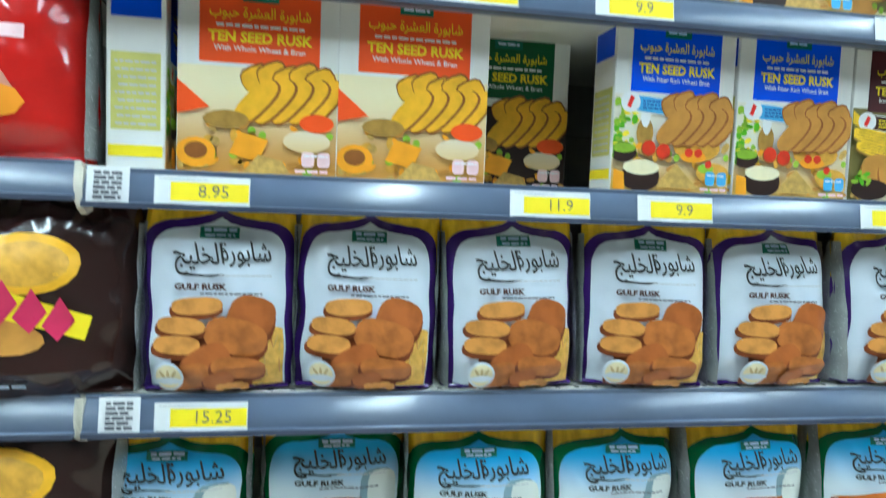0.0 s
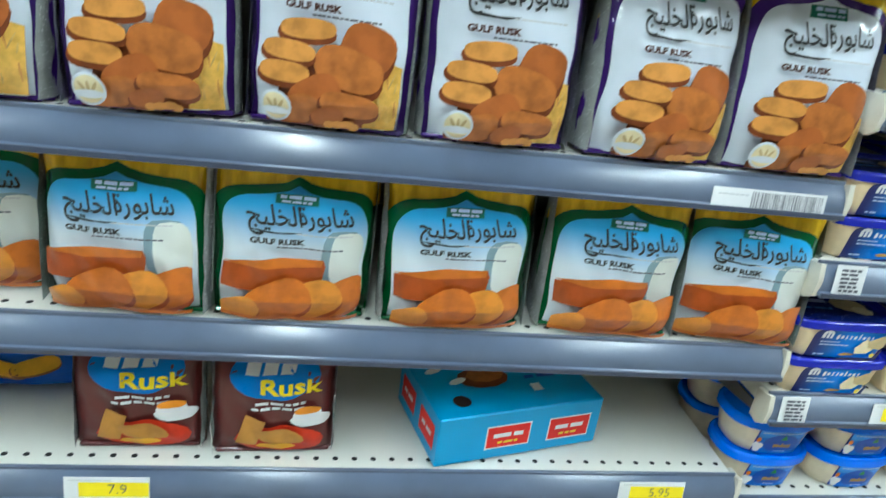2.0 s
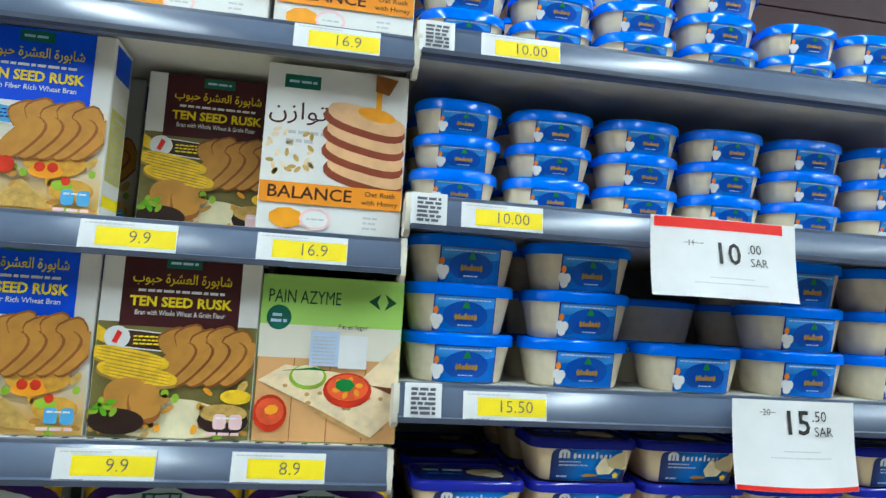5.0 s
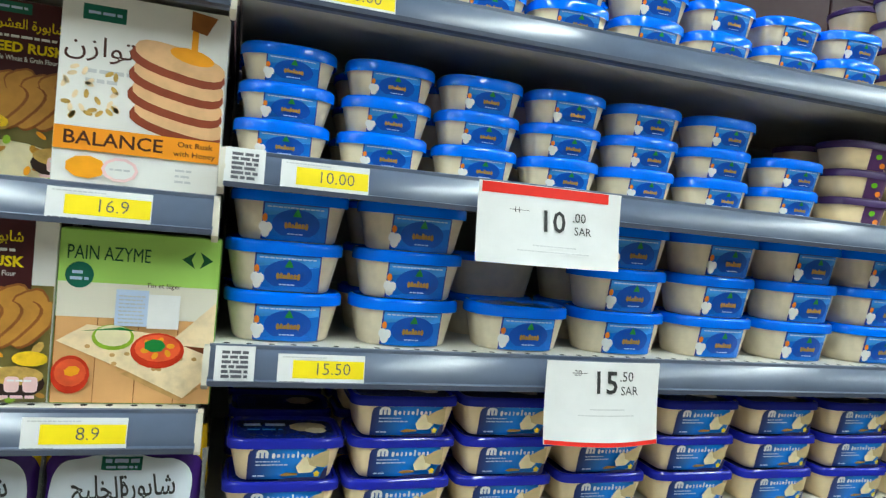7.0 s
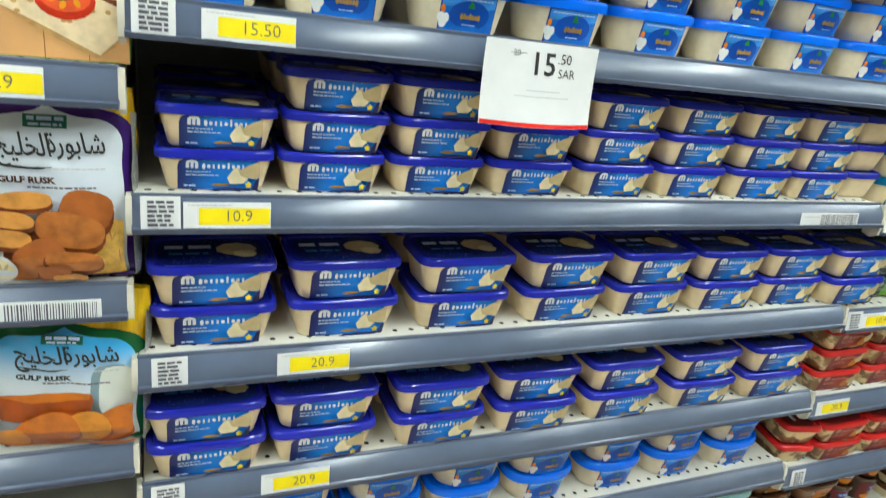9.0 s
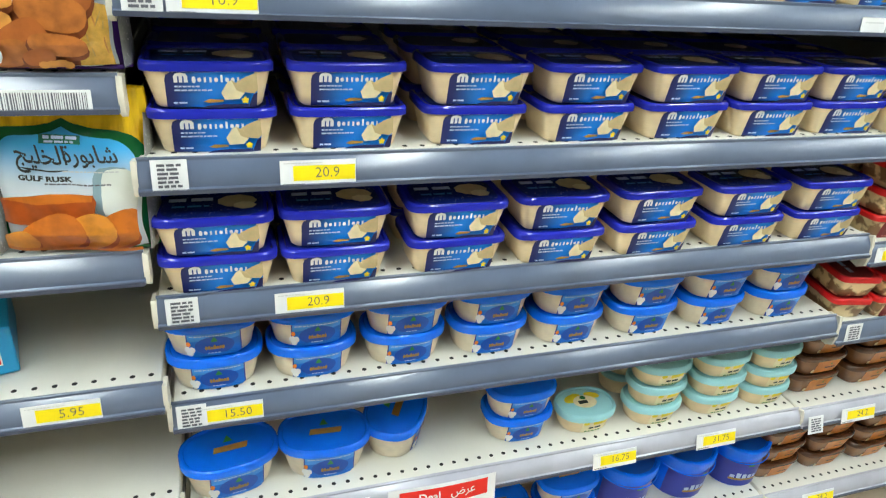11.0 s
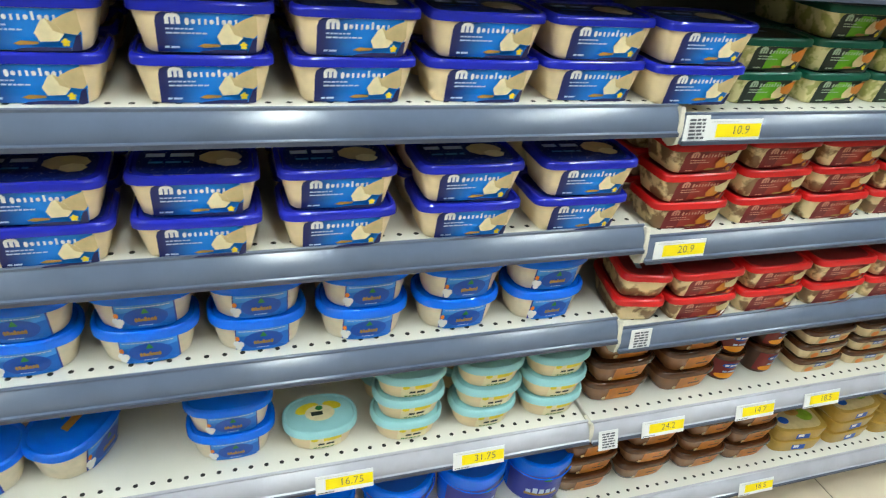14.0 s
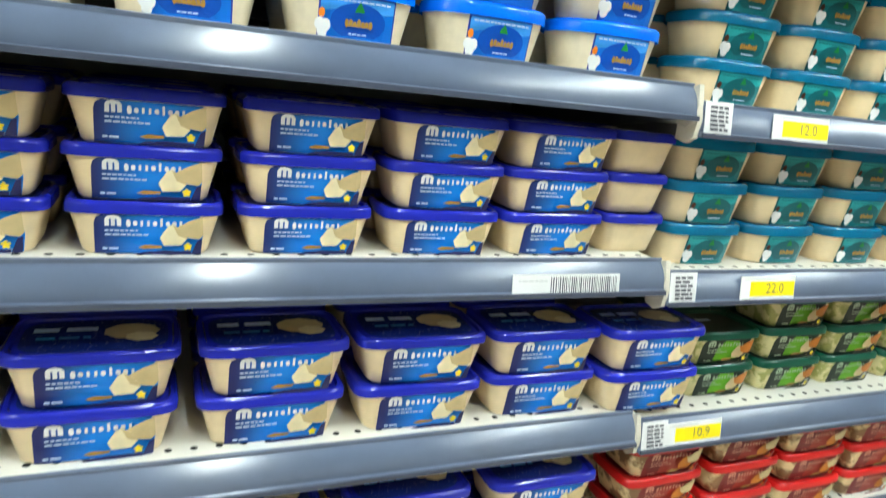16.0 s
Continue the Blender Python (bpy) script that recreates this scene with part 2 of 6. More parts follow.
# ---- the room ----
def room():
    g = Geo().box(-6, 7, -4.4, 1.2, -0.2, -0.004, M_JOINT)
    fl = tagged(new("floor", g.mesh("floor")), "cream square ceramic tiles with thin dark grout joints", "floor", kind="structure")
    tagged(new("ceiling", Geo().box(-6, 7, -4.4, 1.2, 3.7, 3.8, M_CEIL).mesh("ceiling")), "plain grey ceiling added above the aisle, unseen", "ceiling", kind="structure")
    # added walls out of view; the south one stands in for the opposite shelves
    for name, b in (("wall_north", (-6, 7, 1.2, 1.35)), ("wall_south", (-6, 7, -4.55, -4.4)), ("wall_west", (-6.15, -6, -4.55, 1.35)), ("wall_east", (7, 7.15, -4.55, 1.35))):
        tagged(new(name, Geo().box(*b, -0.2, 3.8, M_WALL).mesh(name)), "plain unseen wall added to close the store", "wall", kind="structure")
    for x in LAMP_X:
        lamp = thing("ceiling_light", "long white fluorescent batten across the aisle ceiling", "ceiling light", "aisle lights")
        lamp.location = (x, -1.35, 3.2)
        part("housing", Geo().box(-0.09, 0.09, -1.2, 1.2, 0.004, 0.07, M_STEEL, 0.01), lamp)
        part("diffuser", Geo().box(-0.07, 0.07, -1.18, 1.18, -0.02, 0.0, M_LAMP), lamp, "glowing white diffuser")
        for y in (-0.9, 0.9):
            part("hanger", Geo().box(-0.004, 0.004, y - 0.004, y + 0.004, 0.07, 0.5, M_STEEL), lamp)
    return fl


FLOOR = room()

# ---- shelving ----
BAYS = {"Z": (-2.665, -1.335), "A": (-1.332, -0.002), "B": (0.001, 1.329), "C": (1.333, 2.663)}
RAIL_TOP = {
    "Z": (1.985, 1.725, 1.475, 1.21, 0.965, 0.737, 0.47, 0.163),
    "A": (1.970, 1.716, 1.469, 1.210, 0.972, 0.748, 0.500, 0.163),
    "B": (1.988, 1.772, 1.546, 1.323, 1.103, 0.897, 0.705, 0.449, 0.168),
    "C": (1.980, 1.753, 1.527, 1.306, 1.089, 0.874, 0.680, 0.443, 0.166),
}
DEPTH = 0.47
DROP = 0.003  # the shelf's surface lies this far under the rail's top


def surface(bay, k):
    return RAIL_TOP[bay][k] - DROP


def shelf(bay, k):
    x0, x1 = BAYS[bay]
    top = RAIL_TOP[bay][k]
    low = top < 0.48 and bay in "BC"
    s = thing("shelf", "white perforated steel shelf with " + ("pale" if low else "slate-grey") + " price rail", "shelf", "gondola shelves")
    s.location = (x0, 0, top - DROP)
    w = x1 - x0
    part("panel", Geo().box(0.004, w - 0.004, 0.003, DEPTH, -0.028, 0, M_SHELF, 0.002), s)
    # perforations along the front edge: flat discs, the holes' shade put in as colour
    g = Geo()
    n = int(w / 0.0265)
    for i in range(n):
        x = 0.02 + i * (w - 0.04) / (n - 1)
        v = [(x + 0.0042 * math.cos(a), 0.024 + 0.0042 * math.sin(a), 0.0006) for a in [math.pi * j / 4 for j in range(8)]]
        g.add(v, [tuple(range(8))], M_HOLE)
    tagged(part("perforation", g, s, "row of round holes", smooth=False), kind="stuff")
    # price rail: lip, channel face leaning back, lower lip
    face = M_RAIL_LIGHT if low else M_RAIL
    h = 0.041 if low else 0.043
    prof = [(0.003, DROP), (0.0, DROP + 0.001), (-0.0025, DROP), (-0.002, DROP - 0.004)]
    # the face curves from looking up at its top to upright at its foot
    y, steps = -0.0015, 14
    for i in range(steps + 1):
        t = i / steps
        prof.append((y, DROP - 0.004 - (h - 0.010) * t))
        y -= math.tan(radians(46 - 54 * t + (4 if low else 0))) * (h - 0.010) / steps
    lean = -y
    prof += [(-lean - 0.005, DROP - h + 0.004), (-lean - 0.005, DROP - h), (0.003, DROP - h)]
    part("price_rail", Geo().strip(prof, 0.002, w - 0.002, face), s)
    part("rail_lip", Geo().strip([(-lean - 0.0075, DROP - h + 0.005), (-lean - 0.0075, DROP - h - 0.001), (-lean + 0.004, DROP - h - 0.001), (-lean - 0.004, DROP - h + 0.005)], 0.003, w - 0.003, M_RAIL_EDGE), s)
    # end brackets
    for xa, sgn in ((0.0, 1), (w, -1)):
        g = Geo()
        a, b = sorted((xa - sgn * 0.004, xa + sgn * 0.003))
        prof = [(-0.012, DROP), (-0.017, -0.02), (-0.014, -0.042), (0.0, -0.050), (0.018, -0.046), (0.018, -0.001), (0.0, -0.0005)]
        v = [(a, y, z) for y, z in prof] + [(b, y, z) for y, z in prof]
        n = len(prof)
        g.add(v, [(i, (i + 1) % n, n + (i + 1) % n, n + i) for i in range(n)] + [tuple(range(n)), tuple(range(n, 2 * n))], M_CAP)
        part("end_cap", g, s, "ivory end cap")
        part("bracket", Geo().strip([(0.019, -0.029), (0.019, -0.042), (0.16, -0.062), (DEPTH, -0.085), (DEPTH, -0.029)], min(xa, xa + sgn * 0.003), max(xa, xa + sgn * 0.003), M_ARM), s, "dark steel arm")
    return s


for bay in BAYS:
    for k in range(len(RAIL_TOP[bay])):
        shelf(bay, k)
for bay, (x0, x1) in BAYS.items():
    back = thing("back_panel", "plain grey-beige steel back panels of a shelving bay", "back panel", "shelf back panels")
    for i in range(7):
        part("panel", Geo().box(x0 + 0.001, x1 - 0.001, DEPTH + 0.002, DEPTH + 0.03, 0.051 + i * 0.383, 0.05 + (i + 1) * 0.383, M_BACK if i < 5 else M_HEADER, 0.002), back)
for x in (-2.665, -1.3335, 0.0, 1.331, 2.664):
    up = thing("shelf_upright", "slotted steel upright post behind the shelves", "upright", "shelf uprights")
    up.location = (x, 0, 0)
    part("post", Geo().box(-0.014, 0.014, DEPTH + 0.031, DEPTH + 0.07, 0.0, 2.74, M_SHELF, 0.002), up)
    part("base_leg", Geo().box(-0.032, -0.008, 0.002, DEPTH + 0.03, 0.028, 0.085, M_SHELF, 0.003), up)
    ring = lambda r, z: [(r * math.cos(t * math.pi / 8) - 0.02, 0.018 + r * math.sin(t * math.pi / 8), z) for t in range(16)]
    part("foot", Geo().loft([ring(0.017, 0.0), ring(0.022, 0.004), ring(0.022, 0.014), ring(0.012, 0.018), ring(0.010, 0.03)], M_FOOT), up, "round yellowed plastic foot")


# ---- price cards ----
def price_card(bay, k, x, price, w=0.103, h=0.036, tilt=0.0):
    top = RAIL_TOP[bay][k]
    low = top < 0.48 and bay in "BC"
    lean = 21 if low else 10
    c = thing("price_card", "white price card with a yellow band reading " + price, "price card", "shelf price cards")
    c.matrix_basis = pose(x, -0.0125 if not low else -0.0165, top - 0.006 if not low else top - 0.009, -lean * 0.8, tilt, 0)
    part("card", Geo().box(0, w, -0.0008, 0.0, -h, 0, M_CARD), c)
    a = Art(lambda u, v, e: (u, -0.0008 - e, v), 0.0003, 1)
    a.rect(w * 0.17, w * 0.99, -h * 0.78, -h * 0.20, M_YELLOW)
    if price:
        a.text(price, w * 0.62, -h * 0.49, h * 0.56, M_GREYINK, bold=-0.01)
    a.lines(w * 0.17, -h * 0.91, w * 0.28, h * 0.05, M_GREYINK)
    a.lines(w * 0.3, -h * 0.1, w * 0.5, h * 0.04, M_FAINT)
    part("print", a.g, c, "yellow band and grey digits", smooth=False)
    return c


def plain_sticker(bay, k, x, w=0.044, h=0.042, low=0.0):
    top = RAIL_TOP[bay][k]
    pale = top < 0.48 and bay in "BC"
    c = thing("square_sticker", "small square white sticker with grey print on the price rail", "sticker", "rail stickers")
    c.matrix_basis = pose(x, -0.0125 if not pale else -0.019, top + 0.001 - low, -8 if not pale else -20, 0, 0)
    part("card", Geo().box(0, w, -0.0008, 0.0, -h, 0, M_CARD), c)
    a = Art(lambda u, v, e: (u, -0.0008 - e, v), 0.0003, 1)
    rnd = random.Random(int(abs(x) * 1000) + k)
    for r in range(6):
        a.lines(w / 2, -h * (0.17 + r * 0.13), w * 0.66, h * 0.08, M_GREYINK, seed=rnd.random())
    part("print", a.g, c, "rows of grey print", smooth=False)


def bar_sticker(bay, k, x, w=0.152, h=0.026):
    c = thing("barcode_strip", "white paper strip with a grey bar pattern on the rail", "sticker")
    c.matrix_basis = pose(x, -0.0145, RAIL_TOP[bay][k] - 0.016, -8, 0, 0)
    part("card", Geo().box(0, w, -0.0008, 0.0, -h, 0, M_CARD), c)
    a = Art(lambda u, v, e: (u, -0.0008 - e, v), 0.0003, 1)
    rnd = random.Random(5)
    u = w * 0.34
    while u < w * 0.97:
        t = rnd.uniform(0.0006, 0.002)
        a.rect(u, u + t, -h * 0.9, -h * 0.12, M_GREYINK, up=False)
        u += t + rnd.uniform(0.001, 0.002)
    a.lines(w * 0.18, -h * 0.3, w * 0.26, h * 0.08, M_FAINT)
    part("print", a.g, c, "grey bars", smooth=False)


for bay, k, x, price in (
    ("A", 0, -0.150, "16.9"), ("A", 0, -0.62, "16.9"), ("A", 1, -0.361, "9.9"), ("A", 1, -0.171, "16.9"), ("A", 1, -0.75, "9.9"), ("A", 1, -0.95, "9.9"),
    ("A", 2, -1.255, "8.95"), ("A", 2, -0.846, "11.9"), ("A", 2, -0.68, "9.9"), ("A", 2, -0.36, "9.9"), ("A", 2, -0.178, "8.9"),
    ("A", 3, -1.253, "15.25"), ("A", 4, -1.143, "7.2"), ("A", 5, -0.939, "7.9"), ("A", 5, -0.192, "5.95"),
    ("B", 0, 0.078, "10.00"), ("B", 1, 0.065, "10.00"), ("B", 2, 0.080, "15.50"), ("B", 3, 0.06, "10.9"), ("B", 4, 0.180, "20.9"), ("B", 5, 0.165, "20.9"),
    ("B", 6, 0.036, "15.50"), ("B", 7, 0.215, "25.9"), ("B", 7, 0.783, "16.75"), ("B", 7, 1.037, "31.75"), ("B", 8, 0.22, "25.9"), ("B", 8, 0.905, "64.75"),
    ("C", 0, 1.46, "10.00"), ("C", 1, 1.46, "10.00"), ("C", 2, 1.455, "12.0"), ("C", 3, 1.461, "22.0"), ("C", 4, 1.380, "10.9"), ("C", 5, 1.350, "20.9"),
    ("C", 7, 1.447, "24.2"), ("C", 7, 1.683, "14.7"), ("C", 7, 1.869, "18.5"), ("C", 8, 1.44, "24.2"), ("C", 8, 1.80, "18.5"),
):
    price_card(bay, k, x, price)
for bay, k, x, low in (("A", 2, -1.325, 0), ("A", 3, -1.312, 0), ("B", 0, 0.0, 0), ("B", 1, 0.003, 0), ("B", 2, 0.010, 0), ("B", 3, 0.013, 0), ("B", 4, 0.020, 0), ("B", 5, 0.015, 0), ("B", 6, 0.010, 0), ("B", 7, 0.036, 0.022), ("B", 8, 0.03, 0.02),
                       ("C", 2, 1.340, 0), ("C", 3, 1.337, 0), ("C", 4, 1.338, 0), ("C", 6, 1.356, 0), ("C", 7, 1.345, 0.012), ("C", 8, 1.345, 0.012)):
    plain_sticker(bay, k, x, low=low)
bar_sticker("A", 3, -0.185)
bar_sticker("B", 3, 1.102)


# ---- promotion sheets ----
def promo(x, top, w, h, big, cents, old, band_top, y=-0.022, lean=0.0, deal=False):
    c = thing("price_sign", "white paper price sign with " + ("red band on top" if band_top else "red edge below"), "price sign", "hanging price signs")
    c.matrix_basis = pose(x, y, top, lean, 0, 0)
    bend = lambda u, v: -0.012 * math.sin(math.pi * min(1, max(0, u / w))) * (0.3 - v / h) - 0.010 * (v / h) ** 2
    g, n = Geo(), 10
    for e, flip in ((0.0, False), (0.0008, True)):
        v = [(w * i / n, bend(w * i / n, -h * j / n) + e, -h * j / n) for j in range(n + 1) for i in range(n + 1)]
        g.add(v, [(j * (n + 1) + i, j * (n + 1) + i + 1, (j + 1) * (n + 1) + i + 1, (j + 1) * (n + 1) + i) for j in range(n) for i in range(n)], M_CARD)
    part("sheet", g, c)
    a = Art(lambda u, v, e: (u, bend(u, v) - e, v), 0.0005, 0.015)
    if band_top:
        a.rect(w * (0.1 if deal else 0.02), w * (0.92 if deal else 0.9), -h * (0.36 if deal else 0.14), -h * (0.06 if deal else 0.01), M_REDINK)
        if deal:
            a.text("Deal", w * 0.37, -h * 0.21, h * 0.2, M_CARD, bold=0.02)
            a.text("\uFEBD\uFEAE\uFECB", w * 0.68, -h * 0.19, h * 0.2, M_CARD, bold=0.01)
    else:
        a.rect(0.001, w - 0.001, -h * 0.995, -h * 0.945, M_REDINK)
    v0 = -h * (0.64 if deal else 0.45 if band_top else 0.26)
    a.text(big, w * 0.49, v0, h * 0.38, M_INK, bold=0.012)
    a.text(cents, w * 0.68, v0 + h * 0.085, h * 0.17, M_INK)
    a.text("SAR", w * 0.705, v0 - h * 0.085, h * 0.15, M_INK)
    a.text(old, w * 0.25, v0 + h * 0.12, h * 0.10, M_INK)
    a.rect(w * 0.2, w * 0.33, v0 + h * 0.12, v0 + h * 0.126, M_INK)
    a.lines(w * 0.5, v0 - h * 0.3, w * 0.3, h * 0.014, M_FAINT)
    a.lines(w * 0.5, v0 - h * 0.37, w * 0.5, h * 0.014, M_FAINT, seed=3)
    part("print", a.g, c, "black price and red print", smooth=False)


promo(0.301, 1.768, 0.200, 0.100, "10", ".00", "11", True, y=-0.034)
promo(0.420, 1.546, 0.171, 0.108, "15", ".50", "20", False, y=-0.028)
promo(0.348, 0.458, 0.213, 0.115, "25", ".95", "34", True, y=-0.03, lean=-6, deal=True)

# ---- tubs ----
M_CREAM = mat("cream_halva_seen_through_plastic", paint(236, 212, 170), 0.35, vary=0.09, scale=35, coat=0.3)
M_MARBLE = mat("cocoa_marbled_halva", paint(222, 198, 150), 0.35, vary=0.1, scale=32, coat=0.3, dark=paint(120, 82, 50), sharp=True)
M_PISTA = mat("pistachio_flecked_halva", paint(215, 205, 150), 0.35, vary=0.1, scale=55, coat=0.3, dark=paint(168, 166, 92), sharp=True)
M_COCOA = mat("brown_halva_tub", paint(126, 82, 48), 0.2, vary=0.35, scale=25, coat=0.6)
M_NAVYLID = mat("royal_blue_lid", paint(30, 40, 168), 0.16, vary=0.06, scale=20, coat=0.3)
M_BLUELID = mat("bright_blue_lid", paint(0, 116, 252), 0.12, vary=0.06, scale=30, coat=0.1, bump=0.14, bump_scale=80)
M_TEALLID = mat("teal_lid", paint(6, 106, 146), 0.16, vary=0.08, scale=30, coat=0.2, bump=0.3, bump_scale=110)
M_REDLID = mat("red_lid", paint(206, 32, 32), 0.3, vary=0.06, scale=20, coat=0.3)
M_GREENLID = mat("dark_green_lid", paint(14, 84, 66), 0.3, vary=0.06, scale=20, coat=0.3)
M_BROWNLID = mat("clear_brown_lid", paint(84, 48, 26), 0.15, vary=0.3, scale=20, coat=0.7)
M_MINTLID = mat("mint_lid", paint(160, 216, 222), 0.35, vary=0.05, scale=20)
M_PURPLELID = mat("purple_lid", paint(70, 48, 96), 0.3, vary=0.06, scale=20)
P_NAVY = mat("navy_print", paint(26, 32, 88), 0.3, vary=0.05)
P_SKY = mat("azure_print", paint(0, 120, 204), 0.3, vary=0.1, scale=18)
P_FADE = fade(mat("navy_to_azure_print", (0.1, 0.2, 0.6), 0.3), paint(28, 34, 96), paint(2, 134, 234), "X", -0.050, 0.008)
P_LIDNAVY = mat("lid_navy_print", paint(24, 42, 116), 0.25, vary=0.15, scale=30)
P_BLUE = mat("blue_print", paint(0, 112, 212), 0.3, vary=0.08, scale=18)
P_DEEP = mat("deep_blue_print", paint(4, 80, 182), 0.3, vary=0.06)
P_WHITE = mat("white_print", (0.8, 0.8, 0.8), 0.35, vary=0.04)
P_PALE = mat("pale_lettering", paint(190, 208, 236), 0.35, vary=0.05)
P_HALVA = mat("printed_halva_slice", paint(240, 226, 186), 0.35, vary=0.1, scale=60)
P_HALVA2 = mat("printed_halva_shade", paint(206, 184, 136), 0.35, vary=0.1, scale=60)
P_GOLD = mat("gold_lettering", paint(166, 128, 60), 0.3, vary=0.2, scale=90)
P_LEAF = mat("green_print", paint(30, 130, 60), 0.35, vary=0.1)
P_YEL = mat("yellow_print", paint(240, 216, 50), 0.35, vary=0.1, scale=50)
P_SKYTOP = mat("light_water_print", paint(60, 150, 232), 0.3, vary=0.25, scale=60)
P_TEALTOP = mat("light_teal_print", paint(40, 160, 166), 0.3, vary=0.2, scale=60)
P_FRAME = mat("violet_blue_print", paint(46, 60, 160), 0.3, vary=0.08)
M_PALECREAM = mat("pale_halva_in_clear_plastic", paint(226, 212, 184), 0.3, vary=0.10, scale=45, coat=0.4)
for m in (P_SKYTOP, P_TEALTOP):
    stretch(m, 0.25, 1.0, 1.6)
P_TEAL = mat("teal_print", paint(20, 122, 130), 0.3, vary=0.08)
P_TEAL2 = mat("deep_teal_print", paint(14, 96, 104), 0.3, vary=0.06)
P_WINE = mat("wine_print", paint(120, 28, 30), 0.3, vary=0.1)
P_REDB = mat("brick_red_print", paint(160, 50, 40), 0.3, vary=0.12, scale=30)
P_ROSE = mat("rose_lettering", paint(206, 140, 120), 0.35, vary=0.1)
P_SAGE = mat("sage_lettering", paint(168, 186, 160), 0.35, vary=0.1)
P_BLACKG = mat("black_green_print", paint(26, 40, 30), 0.3, vary=0.1)
P_LIME = mat("lime_print", paint(104, 176, 30), 0.3, vary=0.15, scale=40)
P_CARAMEL = mat("caramel_print", paint(196, 116, 30), 0.3, vary=0.2, scale=40)
P_BROWN = mat("dark_brown_print", paint(70, 40, 26), 0.3, vary=0.15)
P_PURPLE = mat("purple_print", paint(84, 50, 96), 0.3, vary=0.1)
P_MAGENTA = mat("magenta_print", paint(206, 50, 92), 0.3, vary=0.1)
P_ORANGE = mat("orange_print", paint(232, 130, 40), 0.35, vary=0.1)


def superring(a, b, z, n, count=36):
    out = []
    for i in range(count):
        t = 2 * math.pi * (i + 0.5) / count
        c, s = math.cos(t), math.sin(t)
        out.append((a * math.copysign(abs(c) ** (2 / n), c), b * math.copysign(abs(s) ** (2 / n), s), z))
    return out


def front_of(w, d, n, z0, z1, taper):
    """Place on the front of a tapered tub: u across, v up in metres."""
    def place(u, v, e):
        k = taper + (1 - taper) * (v - z0) / (z1 - z0)
        a, b = w / 2 * k, d / 2 * k
        t = min(0.999, abs(u / a))
        return (u, -b * (1 - t ** n) ** (1 / n) - e, v)
    return place


# (half-size in metres) width, depth, pitch of a stack, roundness, taper, container, lid, label art
def art_slice(a, w, h, main, back, piece, piece2, extra, ink=None):
    """Front print: a field running from dark to light, a row of pale letter shapes, sliced pieces, a spoon and a small flower."""
    ink, ink2 = ink or P_WHITE, ink or P_PALE
    b = h - 0.0125  # height of the container's front
    x0, x1 = -w * 0.315, w * 0.36
    a.shape([(x0, b * 0.02), (x1 - w * 0.015, b * 0.02), (x1, b * 0.44), (x1 - w * 0.02, b * 0.97), (x0 + w * 0.045, b * 0.97), (x0 + w * 0.012, b * 0.90), (x0, b * 0.76)], back, centre=(0.0, b * 0.45))
    a.shape([(-w * 0.12, b * 0.10), (w * 0.20, b * 0.16), (w * 0.26, b * 0.5), (w * 0.17, b * 0.9), (-w * 0.02, b * 0.92), (-w * 0.10, b * 0.6)], main)
    # emblem of three arches
    u, v = x0 + w * 0.065, b * 0.70
    a.shape([(u, v), (u + w * 0.10, v), (u + w * 0.10, v + b * 0.17), (u + w * 0.085, v + b * 0.24), (u + w * 0.05, v + b * 0.27), (u + w * 0.015, v + b * 0.24), (u, v + b * 0.17)], ink)
    for k in (0.027, 0.062):
        a.rect(u + w * k, u + w * (k + 0.011), v, v + b * 0.17, back, up=False)
    a.layer += 1
    # letter shapes: rounds and strokes
    v = b * 0.775
    for k, tall in enumerate((1.5, 1, 0, 0, 1, -1, 1, 1, 0)):
        c = x0 + w * (0.208 + 0.0405 * k)
        if tall > 0:
            a.oval(c, v, w * 0.0145, b * 0.06 * tall, ink, n=10, power=2.4, up=False)
        else:
            a.rect(c - w * 0.008, c + w * 0.008, v - b * 0.066, v + b * (0.066 if tall == 0 else 0.13), ink, up=False)
    a.layer += 1
    a.lines(x0 + w * 0.165, b * 0.60, w * 0.20, b * 0.040, ink2, seed=4)
    a.lines(x0 + w * 0.20, b * 0.50, w * 0.27, b * 0.040, ink2, seed=6)
    a.lines(x0 + w * 0.105, b * 0.16, w * 0.11, b * 0.05, ink2, seed=8)
    # large cut piece, broken pieces, dark corner, spoon and flower
    a.shape([(w * 0.20, b * 0.72), (w * 0.27, b * 0.86), (w * 0.355, b * 0.975), (w * 0.362, b * 0.5), (w * 0.335, b * 0.40), (w * 0.25, b * 0.45)], piece2, centre=(w * 0.29, b * 0.62))
    a.shape([(w * 0.085, b * 0.44), (w * 0.135, b * 0.72), (w * 0.165, b * 0.78), (w * 0.22, b * 0.66), (w * 0.26, b * 0.42), (w * 0.22, b * 0.26), (w * 0.11, b * 0.24)], piece, centre=(w * 0.17, b * 0.46))
    a.shape([(w * 0.165, b * 0.78), (w * 0.22, b * 0.66), (w * 0.26, b * 0.42), (w * 0.20, b * 0.50)], piece2)
    a.shape([(-w * 0.05, b * 0.20), (w * 0.0, b * 0.27), (w * 0.10, b * 0.25), (w * 0.10, b * 0.19), (-w * 0.01, b * 0.16)], P_GOLD)
    dark = P_NAVY if main is P_FADE else back
    a.shape([(w * 0.285, b * 0.03), (x1 - w * 0.012, b * 0.03), (x1 - w * 0.004, b * 0.43), (w * 0.325, b * 0.38)], dark)
